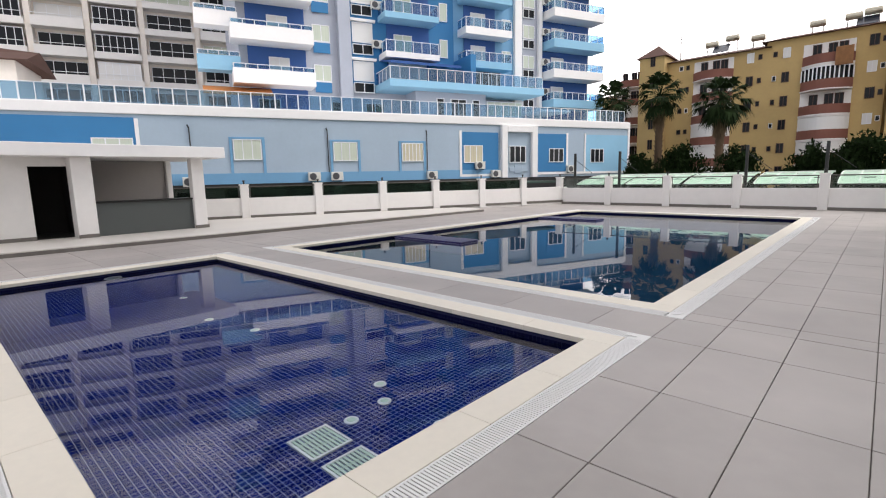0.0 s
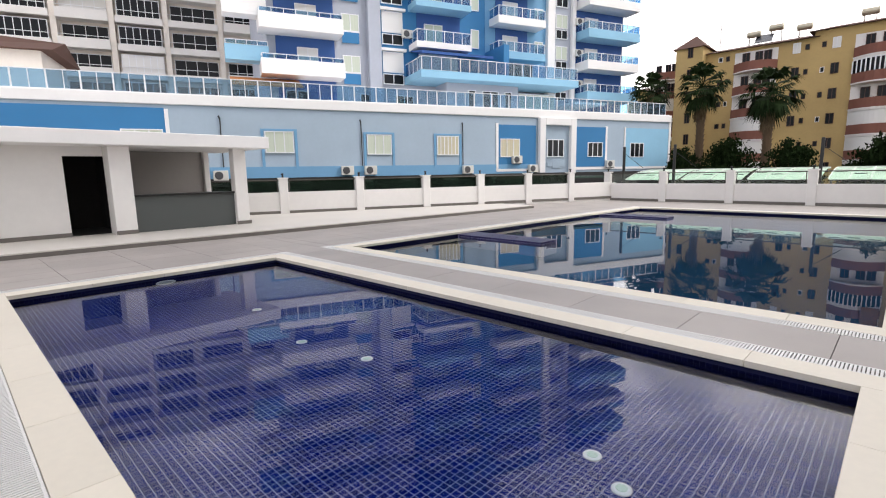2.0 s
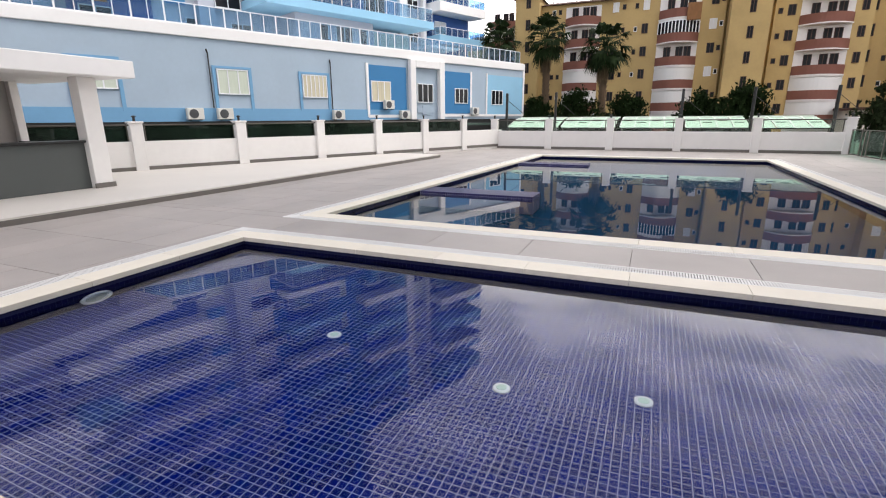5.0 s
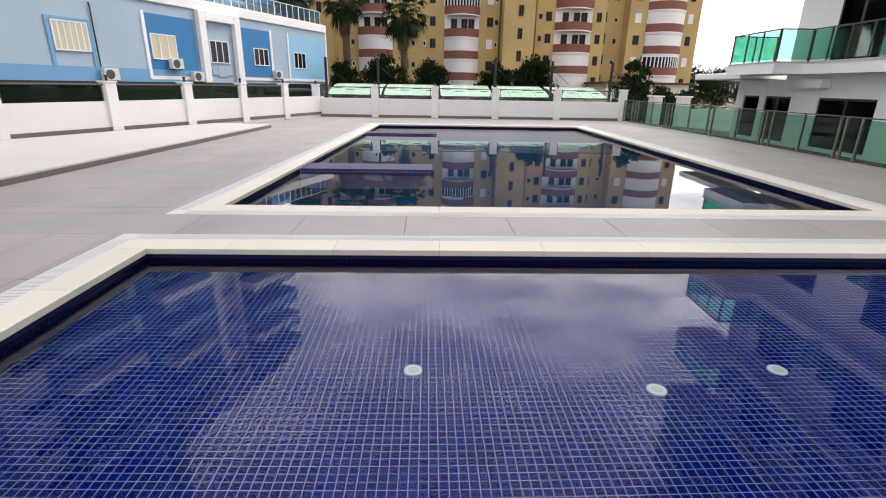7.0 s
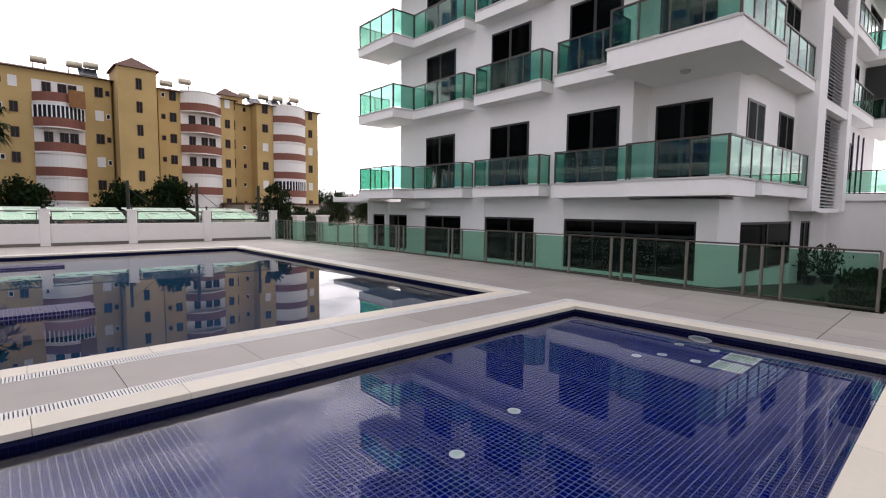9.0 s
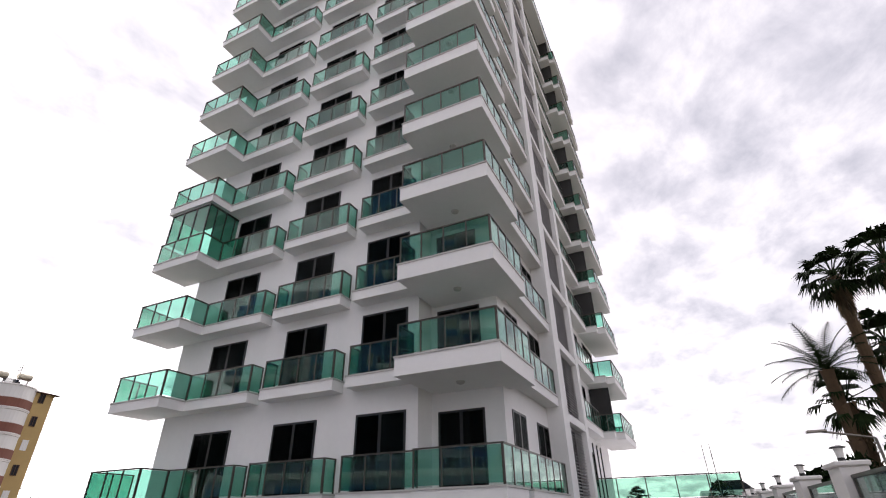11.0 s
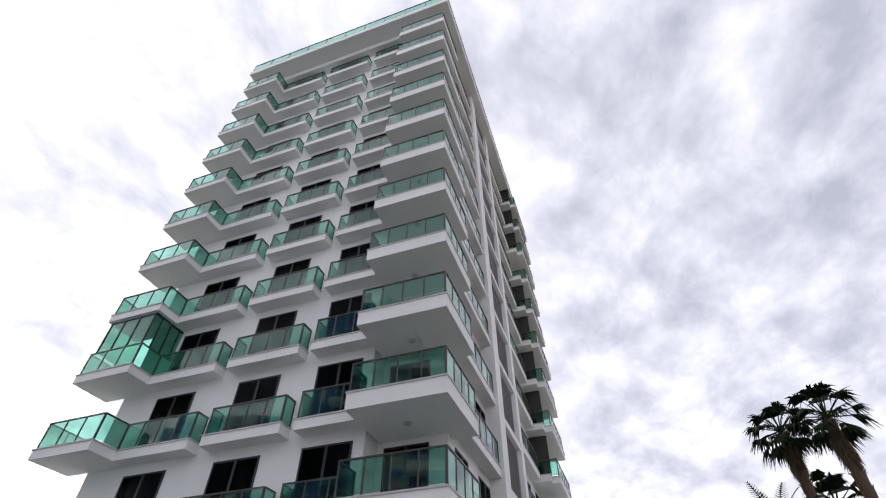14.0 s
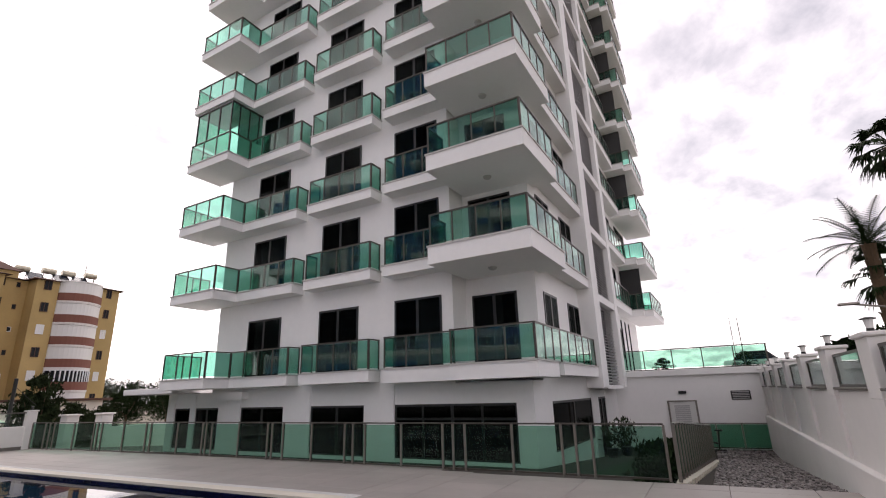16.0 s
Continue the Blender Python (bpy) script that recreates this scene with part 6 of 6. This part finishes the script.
for j in range(int((KID_DEPTH - 0.06) / P)):
    z = -KID_DEPTH + P * (j + 0.5)
    for i in range(nx):
        x = KX0 + P * (i + 0.5)
        for y, s in ((KY0 - 0.004, 1), (KY1 + 0.004, -1)):
            k = len(sides.v)
            y = y + 0.003 * s
            sides.v += [(x - h, y, z - h), (x + h, y, z - h), (x + h, y, z + h), (x - h, y, z + h)]
            sides.f.append((k, k + 3, k + 2, k + 1) if s > 0 else (k, k + 1, k + 2, k + 3))
    for i in range(ny):
        y = KY0 + P * (i + 0.5)
        for x, s in ((KX0 - 0.004, 1), (KX1 + 0.004, -1)):
            k = len(sides.v)
            x = x + 0.003 * s
            sides.v += [(x, y - h, z - h), (x, y + h, z - h), (x, y + h, z + h), (x, y - h, z + h)]
            sides.f.append((k, k + 1, k + 2, k + 3) if s > 0 else (k, k + 3, k + 2, k + 1))
tagged(part("mosaic", rest, MOSAIC, kid_basin, "cobalt blue glass mosaic"), kind="stuff")
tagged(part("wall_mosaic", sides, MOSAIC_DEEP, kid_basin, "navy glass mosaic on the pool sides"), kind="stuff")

# swimming pool: tiled band at the waterline
band = Geo()
z0 = -0.42
for j in range(7):
    z = z0 + P * (j + 0.5)
    for i in range(int((BX1 - BX0) / P)):
        x = BX0 + P * (i + 0.5)
        for y in (BY1 + 0.001,):
            k = len(band.v)
            band.v += [(x - h, y, z - h), (x + h, y, z - h), (x + h, y, z + h), (x - h, y, z + h)]
            band.f.append((k, k + 1, k + 2, k + 3))
    for i in range(int((BY1 - BY0) / P)):
        y = BY0 + P * (i + 0.5)
        for x, s in ((BX0 - 0.001, 1), (BX1 + 0.001, -1)):
            k = len(band.v)
            band.v += [(x, y - h, z - h), (x, y + h, z - h), (x, y + h, z + h), (x, y - h, z + h)]
            band.f.append((k, k + 1, k + 2, k + 3) if s > 0 else (k, k + 3, k + 2, k + 1))
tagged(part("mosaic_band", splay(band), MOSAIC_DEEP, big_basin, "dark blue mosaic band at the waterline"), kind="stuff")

# floor fittings in the shallow pool
for x, y in ((-6.03, -1.62), (-4.50, -1.85), (-3.60, -1.66), (-1.23, -1.65), (-0.95, -1.84), (-0.91, -2.22), (-0.33, -1.80), (-0.29, -2.22)):
    f = thing("pool_inlet", "round white pool floor inlet with slotted cover", "pool inlet", pose(x, y, -KID_DEPTH + 0.004), group="pool floor inlets")
    part("ring", Geo().lathe([(0.06, 0), (0.06, 0.012), (0.05, 0.018)], 20), FIT, f)
    part("cover", Geo().lathe([(0.036, 0.018), (0.032, 0.024), (0.015, 0.026)], 16), FIT_GREEN, f)
for x, y in ((-0.84, -2.56), (-0.40, -2.56)):
    f = thing("floor_drain", "square pale green grid drain cover in the pool floor", "drain", pose(x, y, -KID_DEPTH + 0.004), group="pool floor drains")
    part("frame", Geo().box(-0.17, -0.17, 0, 0.17, -0.15, 0.02).box(-0.17, 0.15, 0, 0.17, 0.17, 0.02).box(-0.17, -0.15, 0, -0.15, 0.15, 0.02).box(0.15, -0.15, 0, 0.17, 0.15, 0.02), FIT, f)
    for i in range(9):
        part("bar", Geo().box(-0.15, -0.14 + 0.033 * i, 0.002, 0.15, -0.12 + 0.033 * i, 0.016), FIT_GREEN, f)
    for i in (-0.05, 0.05):
        part("bar", Geo().box(i - 0.008, -0.15, 0.002, i + 0.008, 0.15, 0.018), FIT_GREEN, f)
for x, rz in ((KX1, 90), (KX0, -90)):
    f = thing("wall_light", "round white pool wall light below the water", "pool light", pose(x + (-0.02 if rz > 0 else 0.02), -1.95, -0.27, 0, -90 if rz > 0 else 90, 0), group="pool wall lights")
    part("ring", Geo().lathe([(0.15, 0), (0.15, 0.02), (0.115, 0.025), (0.115, 0.005)], 24), FIT, f)
    part("lens", Geo().lathe([(0.11, 0.0), (0.10, 0.012)], 20), SHEER, f)

# terrace pavers, 0.6 by 1.2 m
TX, TY, TG = 0.595, 1.175, 0.005
paver_regions = [(-12.9, -6.02, KO[0], KO[3]), (KO[2], -6.02, 3.2, KO[3]), (KO[0], -6.02, KO[2], KO[1]), (-12.9, KO[3], KO[2], BO[1]), (KO[2], KO[3], 3.35, BO[1]),
                 (-12.9, BO[1], BO[0] + 0.75, BO[3]), (BO[2], BO[1], 3.75, BO[3]), (-13.6, BO[3], 3.9, 19.72)]
full = {}
others = Geo()
near = 0
random.seed(3)
for x0, y0, x1, y1 in paver_regions:
    TX = 1.19 if y1 == BO[1] and y0 == KO[3] and x0 < -1 else 0.595
    i0, i1 = math.floor((x0 - 0.95) / TX), math.ceil((x1 - 0.95) / TX)
    j0, j1 = math.floor((y0 + 0.77) / TY), math.ceil((y1 + 0.77) / TY)
    for i in range(i0, i1):
        for j in range(j0, j1):
            a, b = max(0.95 + TX * i, x0), min(0.95 + TX * (i + 1), x1)
            c, d = max(-0.77 + TY * j, y0), min(-0.77 + TY * (j + 1), y1)
            c, d = (y0 if c - y0 < 0.08 else c), (y1 if y1 - d < 0.08 else d)
            if b - a < 0.03 or d - c < 0.09:
                continue
            lift = random.uniform(-0.0012, 0.0012)
            if x1 == BO[0] + 0.75 and b > BO[0] - 0.02:
                e0, e1 = west_edge(c) - RIM - 0.004, west_edge(d) - RIM - 0.004
                if e0 > a + 0.02:
                    others.prism([(a + TG / 2, c + TG / 2), (min(b, e0) - TG / 2, c + TG / 2), (min(b, e1) - TG / 2, d - TG / 2), (a + TG / 2, d - TG / 2)], -0.02, lift)
                continue
            if near < 290 and (x0 > -1 or y1 < 3 or y0 < -3) and a > -9.6 and d < 9:
                key = (round(b - a, 3), round(d - c, 3))
                if key not in full:
                    w, l = key
                    full[key] = Geo().box(-w / 2 + TG / 2, -l / 2 + TG, -0.02, w / 2 - TG / 2, l / 2 - TG, 0.0, 0.003).mesh("paver", TILE)
                part("paver", full[key], None, floor, m=pose((a + b) / 2, (c + d) / 2, lift))
                near += 1
            else:
                others.box(a + TG / 2, c + TG / 2, -0.02, b - TG / 2, d - TG / 2, lift, 0.003)
tagged(part("pavers", others, TILE, floor, "large grey porcelain pavers"), kind="stuff")

# odds and ends on the terrace
solid("loose_plate", Geo().box(-0.05, -0.03, 0, 0.05, 0.03, 0.008, 0.002, pose(0.40, 1.42, 0.008, 6, -8, 25)), GRATE, "loose white plastic cover on the coping corner", "plate")
solid("loose_plate", Geo().box(-0.05, -0.03, 0, 0.05, 0.03, 0.006, 0.002, pose(0.30, 0.37, 0.006, -3, 4, 12)), GRATE, "loose white plastic cover on the grating end", "plate")
solid("door_mat", Geo().box(-14.55, -4.6, 0.118, -13.5, -3.75, 0.135, 0.006), material("grey_brown_door_mat", (0.11, 0.095, 0.09), 0.95, var=0.2, bump=0.4), "grey-brown mat on the raised paving", "mat")
